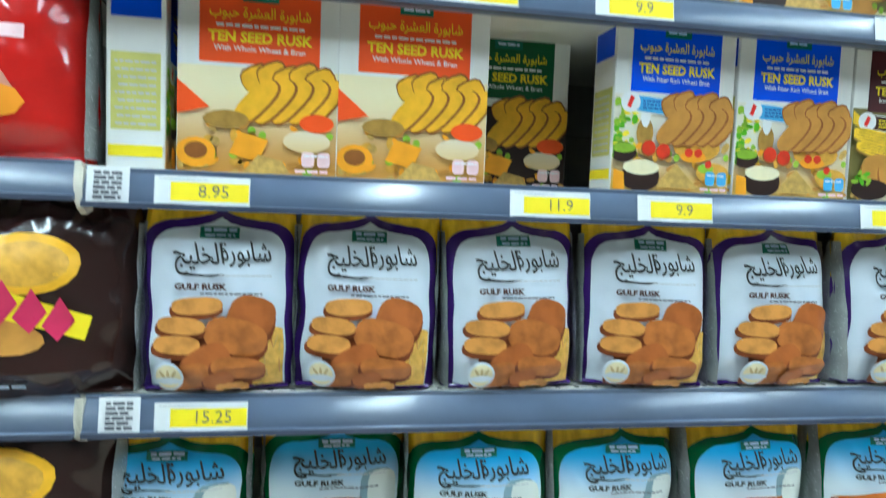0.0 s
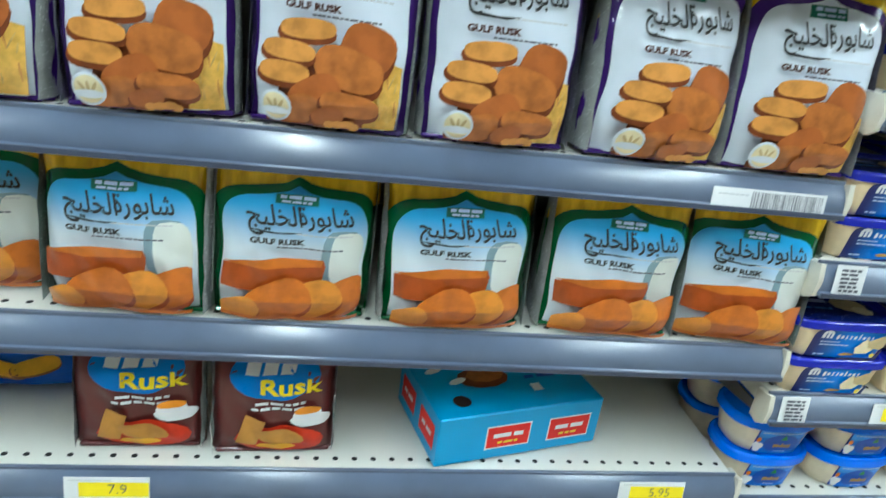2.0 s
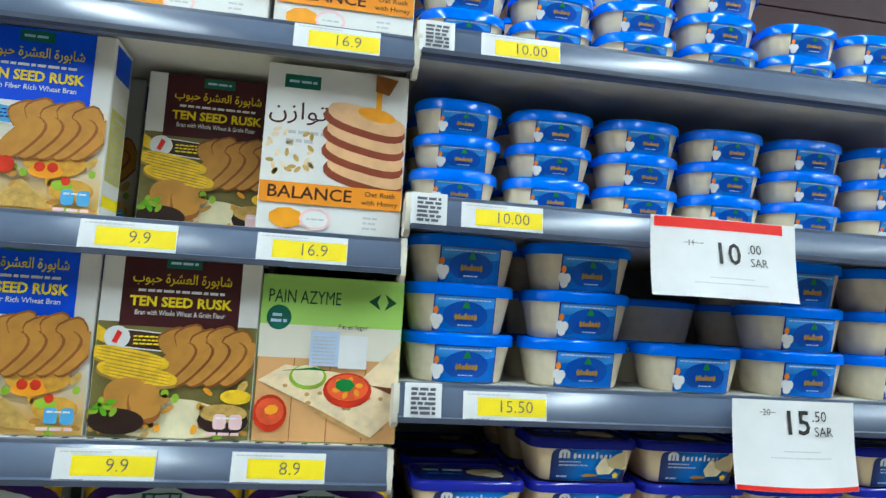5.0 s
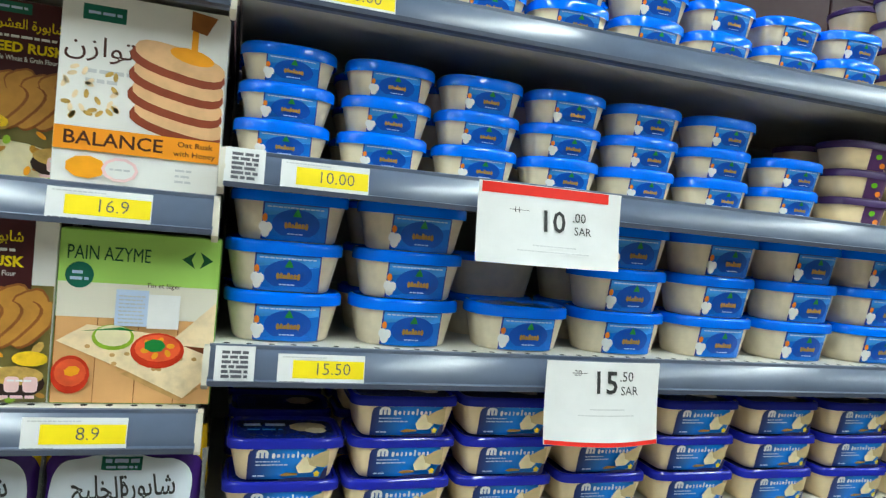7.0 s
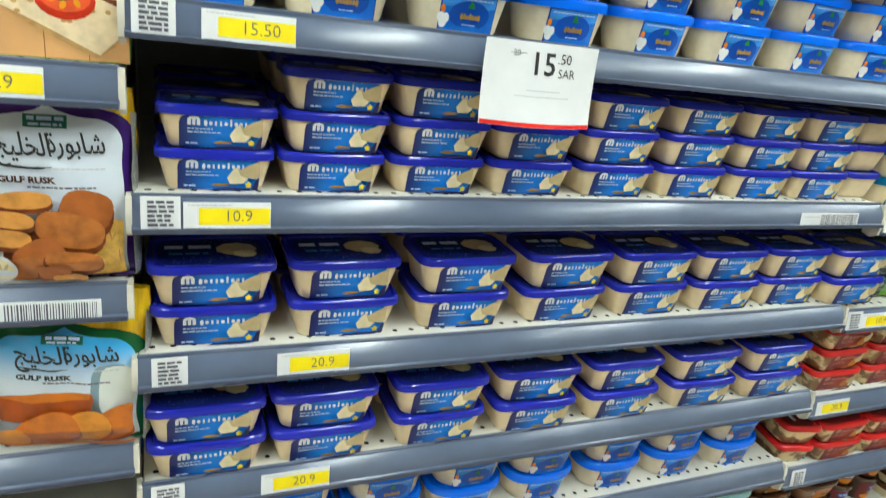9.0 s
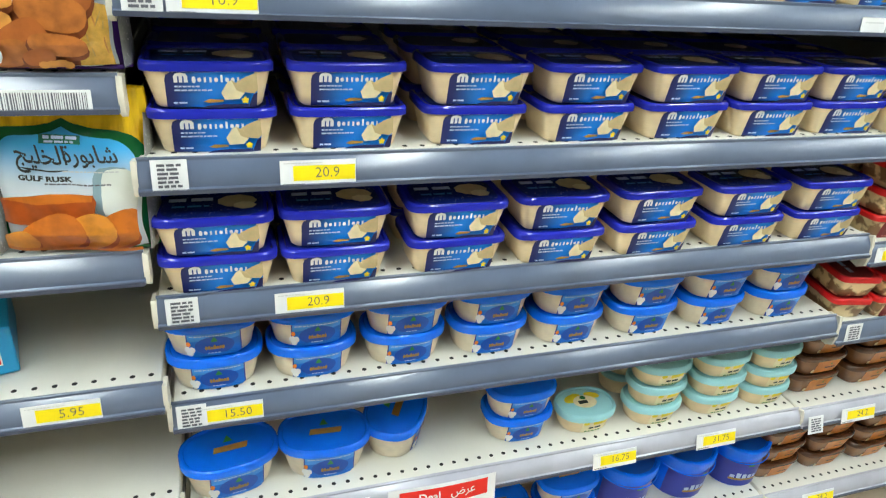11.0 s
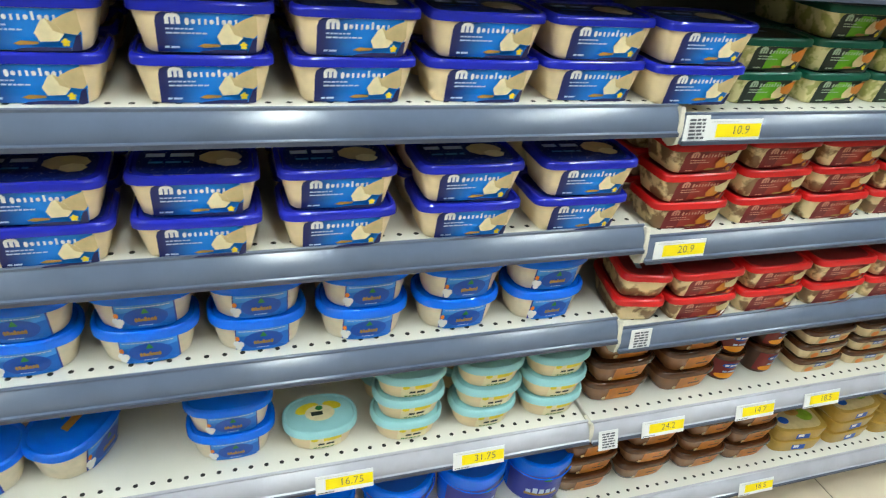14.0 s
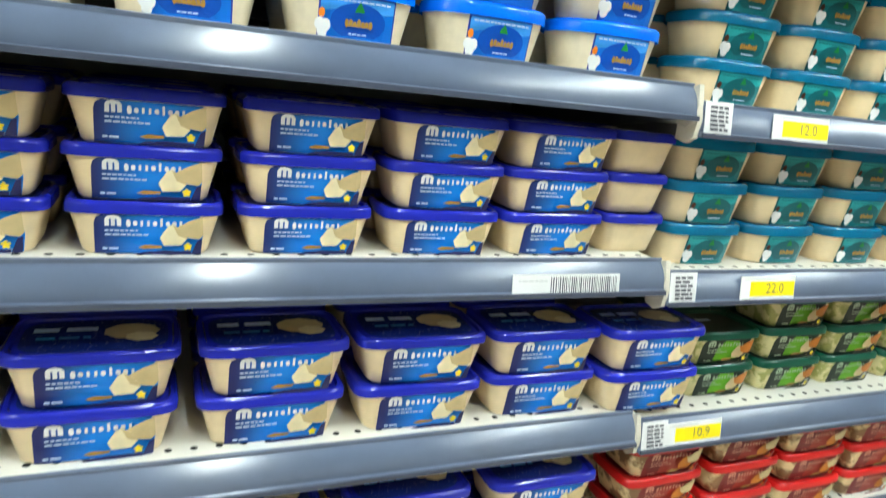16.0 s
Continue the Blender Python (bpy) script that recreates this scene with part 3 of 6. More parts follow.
    a.shape([(-w * 0.06, b * 0.03), (w * 0.285, b * 0.03), (w * 0.285, b * 0.12), (w * 0.10, b * 0.13), (-w * 0.02, b * 0.09)], dark, centre=(w * 0.12, b * 0.07))
    a.oval(w * 0.262, b * 0.24, w * 0.016, b * 0.05, extra, n=8)
    for k in range(5):
        t = radians(90 + 72 * k)
        a.oval(w * 0.262 + w * 0.018 * math.cos(t), b * 0.24 + b * 0.065 * math.sin(t), w * 0.012, b * 0.035, extra, n=7, up=False)
    a.layer += 1


def art_oval(a, w, h, field, deep, sky, leaf=True):
    """Framed print: a sky over water, a dark oval with a leaf and gold lettering, a pale flower with an orange heart."""
    b = h - 0.0125
    x0, x1 = -w * 0.245, w * 0.295
    a.rect(x0, x1, b * 0.02, b * 0.95, P_FRAME if field is P_BLUE else deep)
    a.rect(x0 + w * 0.012, x1 - w * 0.012, b * 0.03, b * 0.91, field)
    a.shape([(x0 + w * 0.012, b * 0.60), (x0 + w * 0.2, b * 0.68), (x1 - w * 0.15, b * 0.60), (x1 - w * 0.012, b * 0.66), (x1 - w * 0.012, b * 0.90), (x0 + w * 0.012, b * 0.90)], sky)
    a.lines(w * 0.02, b * 0.83, w * 0.46, b * 0.035, P_PALE if sky is P_SKYTOP else field, seed=12)
    a.oval(w * 0.03, b * 0.44, w * 0.195, b * 0.36, deep, n=22)
    a.oval(w * 0.03, b * 0.06, w * 0.24, b * 0.10, field, n=16, cut=(x0 + w * 0.012, x1 - w * 0.012, b * 0.03, b * 0.9))
    a.oval(-w * 0.225, b * 0.55, w * 0.022, b * 0.10, P_ORANGE if field is P_BLUE else P_BROWN, n=8)
    for du, dv in ((-0.235, 0.34), (-0.215, 0.20), (-0.195, 0.32)):
        a.oval(w * du, b * dv, w * 0.034, b * 0.13, P_WHITE, n=9, up=False)
    a.layer += 1
    a.shape([(-w * 0.005, b * 0.62), (w * 0.065, b * 0.62), (w * 0.055, b * 0.70), (w * 0.03, b * 0.82), (w * 0.005, b * 0.70)], P_LEAF)
    for i in range(7):
        c = -w * 0.055 + i * w * 0.028
        a.oval(c, b * (0.40 + 0.02 * (i % 2)), w * 0.014, b * (0.085 - 0.02 * (i % 3)), P_GOLD, n=8, up=False)
    a.layer += 1
    a.rect(-w * 0.06, w * 0.12, b * 0.345, b * 0.385, P_GOLD)
    a.lines(w * 0.03, b * 0.20, w * 0.14, b * 0.03, P_PALE, seed=3)


TUBS = {
    # kind: width, depth, pitch, roundness, taper, container, lid, label words
    "halva_large": (0.166, 0.112, 0.0615, 7.0, 0.84, M_CREAM, M_NAVYLID, "large cream halva tub with a royal blue lid and blue label"),
    "halva_medium": (0.145, 0.10, 0.0545, 7.0, 0.84, M_CREAM, M_NAVYLID, "cream halva tub with a royal blue lid and blue label"),
    "halva_red": (0.152, 0.10, 0.0545, 7.0, 0.84, M_MARBLE, M_REDLID, "cocoa-marbled halva tub with a red lid and red label"),
    "halva_green": (0.142, 0.10, 0.0545, 7.0, 0.84, M_PISTA, M_GREENLID, "pistachio halva tub with a dark green lid and label"),
    "halva_teal": (0.150, 0.11, 0.060, 3.4, 0.84, M_CREAM, M_TEALLID, "cream halva tub with a teal lid and teal label"),
    "halva_purple": (0.120, 0.09, 0.047, 3.0, 0.84, M_CREAM, M_PURPLELID, "cream sweet tub with a purple lid and label"),
    "halva_brown": (0.150, 0.11, 0.056, 4.0, 0.84, M_COCOA, M_BROWNLID, "brown see-through tub of cocoa halva with a brown lid"),
    "halva_oval": (0.150, 0.108, 0.0635, 2.7, 0.84, M_PALECREAM, M_BLUELID, "oval cream halva tub with a bright blue lid and label"),
    "halva_oval_small": (0.120, 0.088, 0.047, 2.7, 0.84, M_PALECREAM, M_BLUELID, "small oval cream halva tub with a bright blue lid"),
    "halva_oval_wide": (0.174, 0.122, 0.076, 2.5, 0.82, M_PALECREAM, M_BLUELID, "wide oval cream halva tub with a bright blue lid"),
    "tahini_mint": (0.135, 0.10, 0.052, 2.4, 0.84, M_CREAM, M_MINTLID, "oval cream tub with a pale mint lid and yellow print"),
    "sweet_box": (0.145, 0.09, 0.042, 5.0, 0.88, M_CREAM, M_BROWNLID, "low tub of sweets with a dark brown lid"),
}


def build_tub(kind, printed=True):
    w, d, h, n, taper, body, lid, words = TUBS[kind]
    t = thing("halva_tub" if "halva" in kind else "sweet_tub", words, "tub", kind.replace("_", " ") + " stacks")
    bw, bd = w * 0.95, d * 0.95
    z1 = h - 0.011
    k = lambda z: taper + (1 - taper) * z / z1
    rings = [superring(bw / 2 * taper * 0.96, bd / 2 * taper * 0.96, 0, n), superring(bw / 2 * k(0.003), bd / 2 * k(0.003), 0.003, n)]
    rings += [superring(bw / 2 * k(z1 * j / 3), bd / 2 * k(z1 * j / 3), z1 * j / 3, n) for j in (1, 2, 3)]
    part("container", Geo().loft(rings, body), t)
    g = Geo()
    g.loft([superring(w / 2 * 0.95, d / 2 * 0.95, z1 + 0.0005, n), superring(w / 2, d / 2, z1 - (0.005 if lid in (M_BLUELID, M_TEALLID, M_MINTLID) else 0.002), n), superring(w / 2 * 1.0, d / 2 * 1.0, z1 + 0.006, n), superring(w / 2 * 0.985, d / 2 * 0.98, h - 0.0025, n),
            superring(w / 2 * 0.95, d / 2 * 0.94, h - 0.0005, n), superring(w / 2 * 0.91, d / 2 * 0.89, h - 0.001, n), superring(w / 2 * 0.885, d / 2 * 0.86, h - 0.004, n)], lid)
    lid_ob = part("lid", g, t, lid.name.replace("_", " "))
    a = Art(front_of(bw, bd, n, 0, z1, taper), 0.0005, 0.012)
    top = Art(lambda u, v, e: (u, v, h - 0.004 + e), 0.0006, 1)
    if kind in ("halva_large", "halva_medium"):
        art_slice(a, w, h, P_FADE, P_FADE, P_HALVA, P_HALVA2, P_YEL)
        top.oval(0, 0, w * 0.42, d * 0.39, P_LIDNAVY, power=4.5, n=28)
        top.oval(w * 0.2, d * 0.06, w * 0.17, d * 0.2, P_HALVA2, n=9)
        top.oval(w * 0.26, -d * 0.1, w * 0.1, d * 0.12, P_HALVA, n=7)
        top.lines(-w * 0.18, d * 0.12, w * 0.36, d * 0.1, P_PALE, seed=3)
        top.lines(-w * 0.18, -d * 0.1, w * 0.3, d * 0.05, P_SKY, seed=5)
    elif kind == "halva_red":
        art_slice(a, w, h, P_REDB, P_WINE, P_CARAMEL, P_HALVA2, P_CARAMEL, P_ROSE)
        top.oval(0, 0, w * 0.42, d * 0.39, P_WINE, power=4.5, n=28)
        top.lines(-w * 0.1, d * 0.1, w * 0.4, d * 0.1, P_PALE, seed=3)
    elif kind == "halva_green":
        art_slice(a, w, h, P_LIME, P_BLACKG, P_HALVA2, P_CARAMEL, P_YEL, P_SAGE)
        top.oval(0, 0, w * 0.42, d * 0.39, P_BLACKG, power=4.5, n=28)
        top.lines(-w * 0.1, d * 0.1, w * 0.4, d * 0.1, P_PALE, seed=3)
    elif kind == "halva_teal":
        art_oval(a, w, h, P_TEAL, P_TEAL2, P_TEALTOP)
    elif kind == "halva_purple":
        a.rect(-w * 0.1, w * 0.32, h * 0.03, h * 0.74, P_PURPLE)
        a.oval(w * 0.16, h * 0.22, w * 0.06, h * 0.1, P_ORANGE, n=9)
        a.oval(w * 0.05, h * 0.5, w * 0.06, h * 0.1, P_LIME, n=7)
    elif kind == "halva_brown":
        a.rect(-w * 0.16, w * 0.34, h * 0.06, h * 0.72, P_CARAMEL)
        a.shape([(w * 0.10, h * 0.48), (w * 0.15, h * 0.48), (w * 0.125, h * 0.6)], P_LEAF)
        a.rect(w * 0.02, w * 0.22, h * 0.3, h * 0.38, P_BROWN)
        a.oval(-w * 0.20, h * 0.2, w * 0.03, h * 0.1, P_HALVA2, n=8)
    elif kind == "tahini_mint":
        a.rect(-w * 0.18, w * 0.24, h * 0.05, h * 0.7, P_HALVA)
        a.rect(0.0, w * 0.24, h * 0.45, h * 0.7, P_YEL)
        a.oval(-w * 0.12, h * 0.58, w * 0.05, h * 0.1, P_YEL, n=8)
        a.lines(w * 0.04, h * 0.32, w * 0.22, h * 0.1, P_BLACKG, seed=3)
        a.lines(w * 0.02, h * 0.15, w * 0.3, h * 0.05, P_LEAF, seed=7)
        top.oval(0, 0, w * 0.40, d * 0.38, M_MINTLID, n=24)
        top.oval(-w * 0.16, d * 0.16, w * 0.17, d * 0.12, P_YEL, n=12, turn=20)
        top.oval(w * 0.18, d * 0.17, w * 0.13, d * 0.1, P_YEL, n=12, turn=-20)
        top.oval(0, 0.0, w * 0.20, d * 0.2, P_HALVA, n=16)
        top.oval(0, d * 0.12, w * 0.05, d * 0.06, P_LEAF, n=10)
        top.lines(0, -d * 0.02, w * 0.24, d * 0.1, P_BLACKG, seed=4)
    elif kind == "sweet_box":
        a.rect(-w * 0.3, w * 0.38, h * 0.04, h * 0.74, P_HALVA2)
        a.rect(-w * 0.1, w * 0.12, h * 0.4, h * 0.68, P_DEEP)
        a.lines(w * 0.01, h * 0.54, w * 0.18, h * 0.12, P_WHITE)
        a.oval(w * 0.24, h * 0.3, w * 0.1, h * 0.2, P_CARAMEL, n=8)
        a.oval(-w * 0.2, h * 0.3, w * 0.08, h * 0.2, P_ORANGE, n=8)
    else:
        art_oval(a, w, h, P_BLUE, P_DEEP, P_SKYTOP)
        top.oval(0, 0, w * 0.40, d * 0.385, M_BLUELID, n=28)
        top.shape([(-w * 0.05, d * 0.10), (w * 0.05, d * 0.10), (w * 0.0, d * 0.24)], P_LEAF)
        top.rect(-w * 0.17, w * 0.17, -d * 0.10, d * 0.02, P_GOLD, skew=w * 0.02)
    if printed:
        part("label_print", a.g, t, "printed front label", smooth=False)
        if top.g.v:
            part("lid_print", top.g, lid_ob, "printed lid top", smooth=False)
    return t


FIRST = {}


def put(key, maker, m):
    """The first of a kind is made; the later ones share its meshes."""
    if key not in FIRST:
        FIRST[key] = maker()
        FIRST[key].matrix_basis = m
        return FIRST[key]
    return copy_thing(FIRST[key], m)


REAR = Geo()


def stack(kind, bay, k, x, high, y=0.03, turn=0.0, rows=1, seed=0, rear=False):
    """A column of tubs at the front, with plainer rows behind it."""
    w, d, h, n, taper, body, lid = TUBS[kind][:7]
    rnd = random.Random(round(x * 977) + k * 31 + seed)
    for r in range(rows):
        for j in range(high):
            dx, dy, a = rnd.uniform(-0.002, 0.002), rnd.uniform(-0.002, 0.002), turn + rnd.uniform(-1.5, 1.5)
            cx, cy, cz = x + dx, y + d / 2 + r * (d + 0.006) + dy, surface(bay, k) + j * (h - 0.0008) + 0.0005
            if r == 0 and not rear:
                put(kind, lambda: build_tub(kind), pose(cx, cy, cz, 0, 0, a))
                continue
            at = lambda ring: [(px + cx, py + cy, pz + cz) for px, py, pz in ring]
            z1 = h - 0.011
            REAR.loft([at(superring(w * 0.475 * taper, d * 0.475 * taper, 0, n, 20)), at(superring(w * 0.475, d * 0.475, z1, n, 20))], body)
            REAR.loft([at(superring(w / 2, d / 2, z1, n, 20)), at(superring(w / 2, d / 2, h - 0.003, n, 20)), at(superring(w * 0.47, d * 0.465, h, n, 20)), at(superring(w * 0.44, d * 0.43, h - 0.003, n, 20))], lid)
            if kind in ("halva_large", "halva_medium") and j == high - 1:
                REAR.add(at(superring(w * 0.42, d * 0.4, h - 0.002, n, 20)), [tuple(range(20))], P_LIDNAVY)
                REAR.add(at([(w * (0.2 + 0.15 * math.cos(t)), d * (0.05 + 0.2 * math.sin(t)), h - 0.001) for t in range(6)]), [tuple(range(6))], P_HALVA2)


for i, x in enumerate((0.068, 0.193, 0.318, 0.447, 0.575, 0.70, 0.83, 0.955)):
    stack("halva_oval_small", "B", 0, x, 3 if i in (2, 3) else 2, rows=2)
for x in (1.10, 1.24):
    stack("halva_purple", "B", 0, x, 4, rows=2)
for i, x in enumerate((0.068, 0.198, 0.326, 0.456, 0.587, 0.720, 0.860)):
    stack("halva_oval_small", "B", 1, x, 2 if i == 6 else 3, rows=2)
for x in (1.005, 1.132, 1.260):
    stack("halva_purple", "B", 1, x, 3, rows=2)
for i, x in enumerate((0.085, 0.249, 0.414, 0.578, 0.743, 0.907, 1.072, 1.236)):
    stack("halva_oval", "B", 2, x, 1 if i == 2 else 3)
    stack("halva_oval", "B", 2, x, 2 if i == 2 else 3, y=0.145, rear=True, seed=1)
for i, x in enumerate((0.101, 0.251, 0.402, 0.555, 0.709, 0.868, 1.026, 1.176)):
    stack("halva_medium", "B", 3, x, 2 if i == 0 else 3, y=0.018)
    stack("halva_medium", "B", 3, x, 2 if i == 0 else 3, y=0.14, rows=2, rear=True, seed=1)
stack("halva_medium", "B", 3, 1.303, 3, turn=90, y=0.05)
for x in (0.100, 0.280, 0.472, 0.659, 0.840, 1.016, 1.190, 1.355):
    stack("halva_large", "B", 4, x, 2, y=0.012 if x < 1.3 else -0.004, rows=3 if x < 1.3 else 1)
for x in (0.090, 0.262, 0.450, 0.635, 0.82, 1.015, 1.205):
    stack("halva_large", "B", 5, x, 2, y=-0.006, rows=3)
for x in (0.072, 0.226, 0.385, 0.546, 0.705, 0.872, 1.034, 1.195):
    stack("halva_oval", "B", 6, x, 2, y=0.016, rows=2)
stack("halva_oval_wide", "B", 7, 0.078, 1, y=0.028, turn=8)
stack("halva_oval_wide", "B", 7, 0.252, 1, y=0.032, turn=-4)
stack("halva_oval_wide", "B", 7, 0.40, 1, y=0.065, turn=62)
stack("halva_oval_wide", "B", 7, 0.36, 1, y=0.22, turn=10)
stack("halva_oval", "B", 7, 0.65, 2, y=0.04)
stack("tahini_mint", "B", 7, 0.805, 1, y=0.03)
for x in (0.965, 1.12, 1.265):
    stack("tahini_mint", "B", 7, x, 3, y=0.02, rows=2)
stack("halva_oval", "B", 8, 0.085, 2)
for x in (0.265, 0.443, 0.625):
    stack("halva_oval_wide", "B", 8, x, 1, y=0.03, turn=-3)
stack("halva_oval", "B", 8, 0.800, 2, y=0.03)

for x in (1.405, 1.535, 1.665, 1.795, 1.925, 2.055, 2.185, 2.315):
    stack("halva_purple", "C", 0, x, 3)
    stack("halva_purple", "C", 1, x, 3)
for x in (1.432, 1.588, 1.744, 1.90, 2.056, 2.212, 2.368):
    stack("halva_teal", "C", 2, x, 3, rows=2)
    stack("halva_teal", "C", 3, x, 3, rows=2)
for i, x in enumerate((1.525, 1.673, 1.82, 1.968, 2.116, 2.264, 2.412)):
    stack("halva_green", "C", 4, x, 2 if i < 1 else 3, y=0.04, rows=2)
for x in (1.428, 1.592, 1.75, 1.91, 2.07, 2.23, 2.39, 2.55):
    stack("halva_red", "C", 5, x, 3, y=0.01, rows=2)
stack("halva_red", "C", 6, 1.392, 2, y=0.03, turn=78)
for x in (1.51, 1.672, 1.834, 1.99, 2.15, 2.31, 2.47):
    stack("halva_red", "C", 6, x, 2, y=-0.006, rows=2)
for x in (1.42, 1.59):
    stack("halva_brown", "C", 7, x, 3, y=0.04, rows=2)
for x in (1.95, 2.105, 2.26, 2.415, 2.57):
    stack("sweet_box", "C", 7, x, 3, y=0.035, rows=2)
for x in (1.405, 1.565, 1.725, 1.86):
    stack("halva_brown", "C", 8, x, 3 if x < 1.8 else 3, y=0.04, rows=2)

tagged(new("rear_halva_tubs", REAR.mesh("rear_halva_tubs")), "rows of halva tubs standing behind the front ones", "tubs", kind="stuff")

# ---- cartons, bags and packs of the rusk bay ----
C_CARTON = mat("white_carton", (0.78, 0.77, 0.74), 0.4, vary=0.04, scale=20)
C_CREAMCARD = mat("kitchen_table_photo", paint(226, 220, 204), 0.4, vary=0.25, scale=25)
fade(C_CREAMCARD, paint(226, 184, 96), paint(228, 222, 206), "Z", 0.005, 0.085)
C_WARMTABLE = fade(mat("warm_table_photo", paint(222, 186, 120), 0.4, vary=0.3, scale=30), paint(206, 150, 70), paint(236, 222, 180), "Z", 0.01, 0.11)
C_ORANGE = mat("orange_card_print", paint(240, 84, 24), 0.4, vary=0.05)
C_BLUE = mat("royal_card_print", paint(8, 80, 232), 0.4, vary=0.04)
C_MAROON = mat("maroon_card_print", paint(70, 24, 28), 0.4, vary=0.08)
C_GREEN = mat("forest_card_print", paint(16, 84, 44), 0.4, vary=0.06)
C_LIME = mat("apple_green_print", paint(168, 214, 104), 0.4, vary=0.06, scale=10)
C_LIMESIDE = mat("green_carton_edge", paint(120, 170, 60), 0.4, vary=0.06)
C_WOOD = mat("printed_wood_board", paint(222, 168, 110), 0.4, vary=0.14, scale=14)
C_RUSK = mat("printed_rusk_face", paint(190, 134, 58), 0.4, vary=0.16, scale=45)
C_RUSKGOLD = mat("printed_golden_rusk", paint(236, 176, 34), 0.4, vary=0.16, scale=45)
C_CRUST = mat("printed_rusk_crust", paint(146, 88, 38), 0.4, vary=0.2, scale=45)
C_OCHRE = mat("printed_toast", paint(180, 106, 48), 0.3, vary=0.3, scale=60, coat=0.4)
C_OCHRE2 = mat("printed_toast_crust", paint(122, 60, 26), 0.3, vary=0.3, scale=60, coat=0.4)
C_DISC = mat("printed_round_toast", paint(170, 94, 42), 0.3, vary=0.2, scale=50, coat=0.4)
C_OCHRE3 = mat("printed_toast_pale", paint(202, 138, 66), 0.3, vary=0.3, scale=60, coat=0.4)
G_TOAST = mat("printed_orange_toast", paint(194, 104, 28), 0.3, vary=0.25, scale=50, coat=0.4)
G_CRUST = mat("printed_orange_crust", paint(160, 70, 18), 0.3, vary=0.25, scale=50, coat=0.4)
G_PALE = mat("printed_orange_light", paint(212, 134, 42), 0.3, vary=0.25, scale=50, coat=0.4)
C_TOMATO = mat("printed_tomato", paint(206, 52, 24), 0.4, vary=0.2, scale=50)
C_LETTUCE = mat("printed_lettuce", paint(150, 186, 50), 0.4, vary=0.25, scale=45)
C_BASKET = mat("printed_basket", paint(214, 160, 60), 0.4, vary=0.25, scale=70)
C_BOWL = mat("printed_dark_bowl", paint(46, 28, 22), 0.4, vary=0.2)
C_FLOUR = mat("printed_flour", paint(236, 224, 184), 0.4, vary=0.08, scale=60)
C_GRAIN = mat("printed_grain", paint(198, 160, 84), 0.4, vary=0.3, scale=110)
C_CORN = mat("printed_corn", paint(236, 190, 36), 0.4, vary=0.25, scale=90)
C_DUSK = mat("printed_dusky_table", paint(120, 110, 60), 0.4, vary=0.35, scale=18)
C_BADGE = mat("printed_badge_blue", paint(90, 170, 220), 0.4, vary=0.05)
C_BADGE2 = mat("printed_badge_navy", paint(24, 60, 150), 0.4, vary=0.05)
C_LOGO = mat("printed_green_logo", paint(20, 104, 84), 0.4, vary=0.15)
C_CRACK = mat("printed_crispbread", paint(240, 216, 176), 0.4, vary=0.14, scale=60)
C_CRACKSPOT = mat("printed_crispbread_spot", paint(206, 160, 100), 0.4, vary=0.2, scale=60)
C_TOMATO2 = mat("printed_tomato_flesh", paint(232, 92, 52), 0.4, vary=0.2, scale=50)
C_HONEY = mat("printed_honey", paint(240, 160, 30), 0.4, vary=0.12)
C_BREAD = mat("printed_oat_bread", paint(222, 176, 130), 0.4, vary=0.12, scale=50)
C_BREADCRUST = mat("printed_bread_crust", paint(140, 64, 40), 0.4, vary=0.15, scale=50)
C_BALANCE = mat("printed_orange_band", paint(240, 150, 34), 0.4, vary=0.05)
C_PINK = mat("printed_pink_flower", paint(238, 200, 200), 0.4, vary=0.1)
C_SIDE = mat("side_text_print", paint(206, 200, 110), 0.4, vary=0.1)
ARABIC_RUSK = "\uFE93\uFEAD\uFEEE\uFE91\uFE8E\uFEB7"
ARABIC_SECOND = "\uFE9E\uFEF4\uFEE0\uFEA8\uFEDF\uFE8D"
ARABIC_TEN = "\uFE8F\uFEEE\uFE92\uFEA3 \uFE93\uFEAE\uFEB8\uFECC\uFEDF\uFE8D " + ARABIC_RUSK
ARABIC_BALANCE = "\uFEE5\uFEAF\uFE8D\uFEEE\uFE97"


def slice_of(a, u, v, p, q, turn, face, crust, cut=None, thick=0.12):
    a.oval(u, v - q * thick * 2, p, q, crust, turn, 18, 2.6, cut=cut)
    a.oval(u + p * 0.04, v, p * 0.95, q * 0.93, face, turn, 18, 2.6, cut=cut)


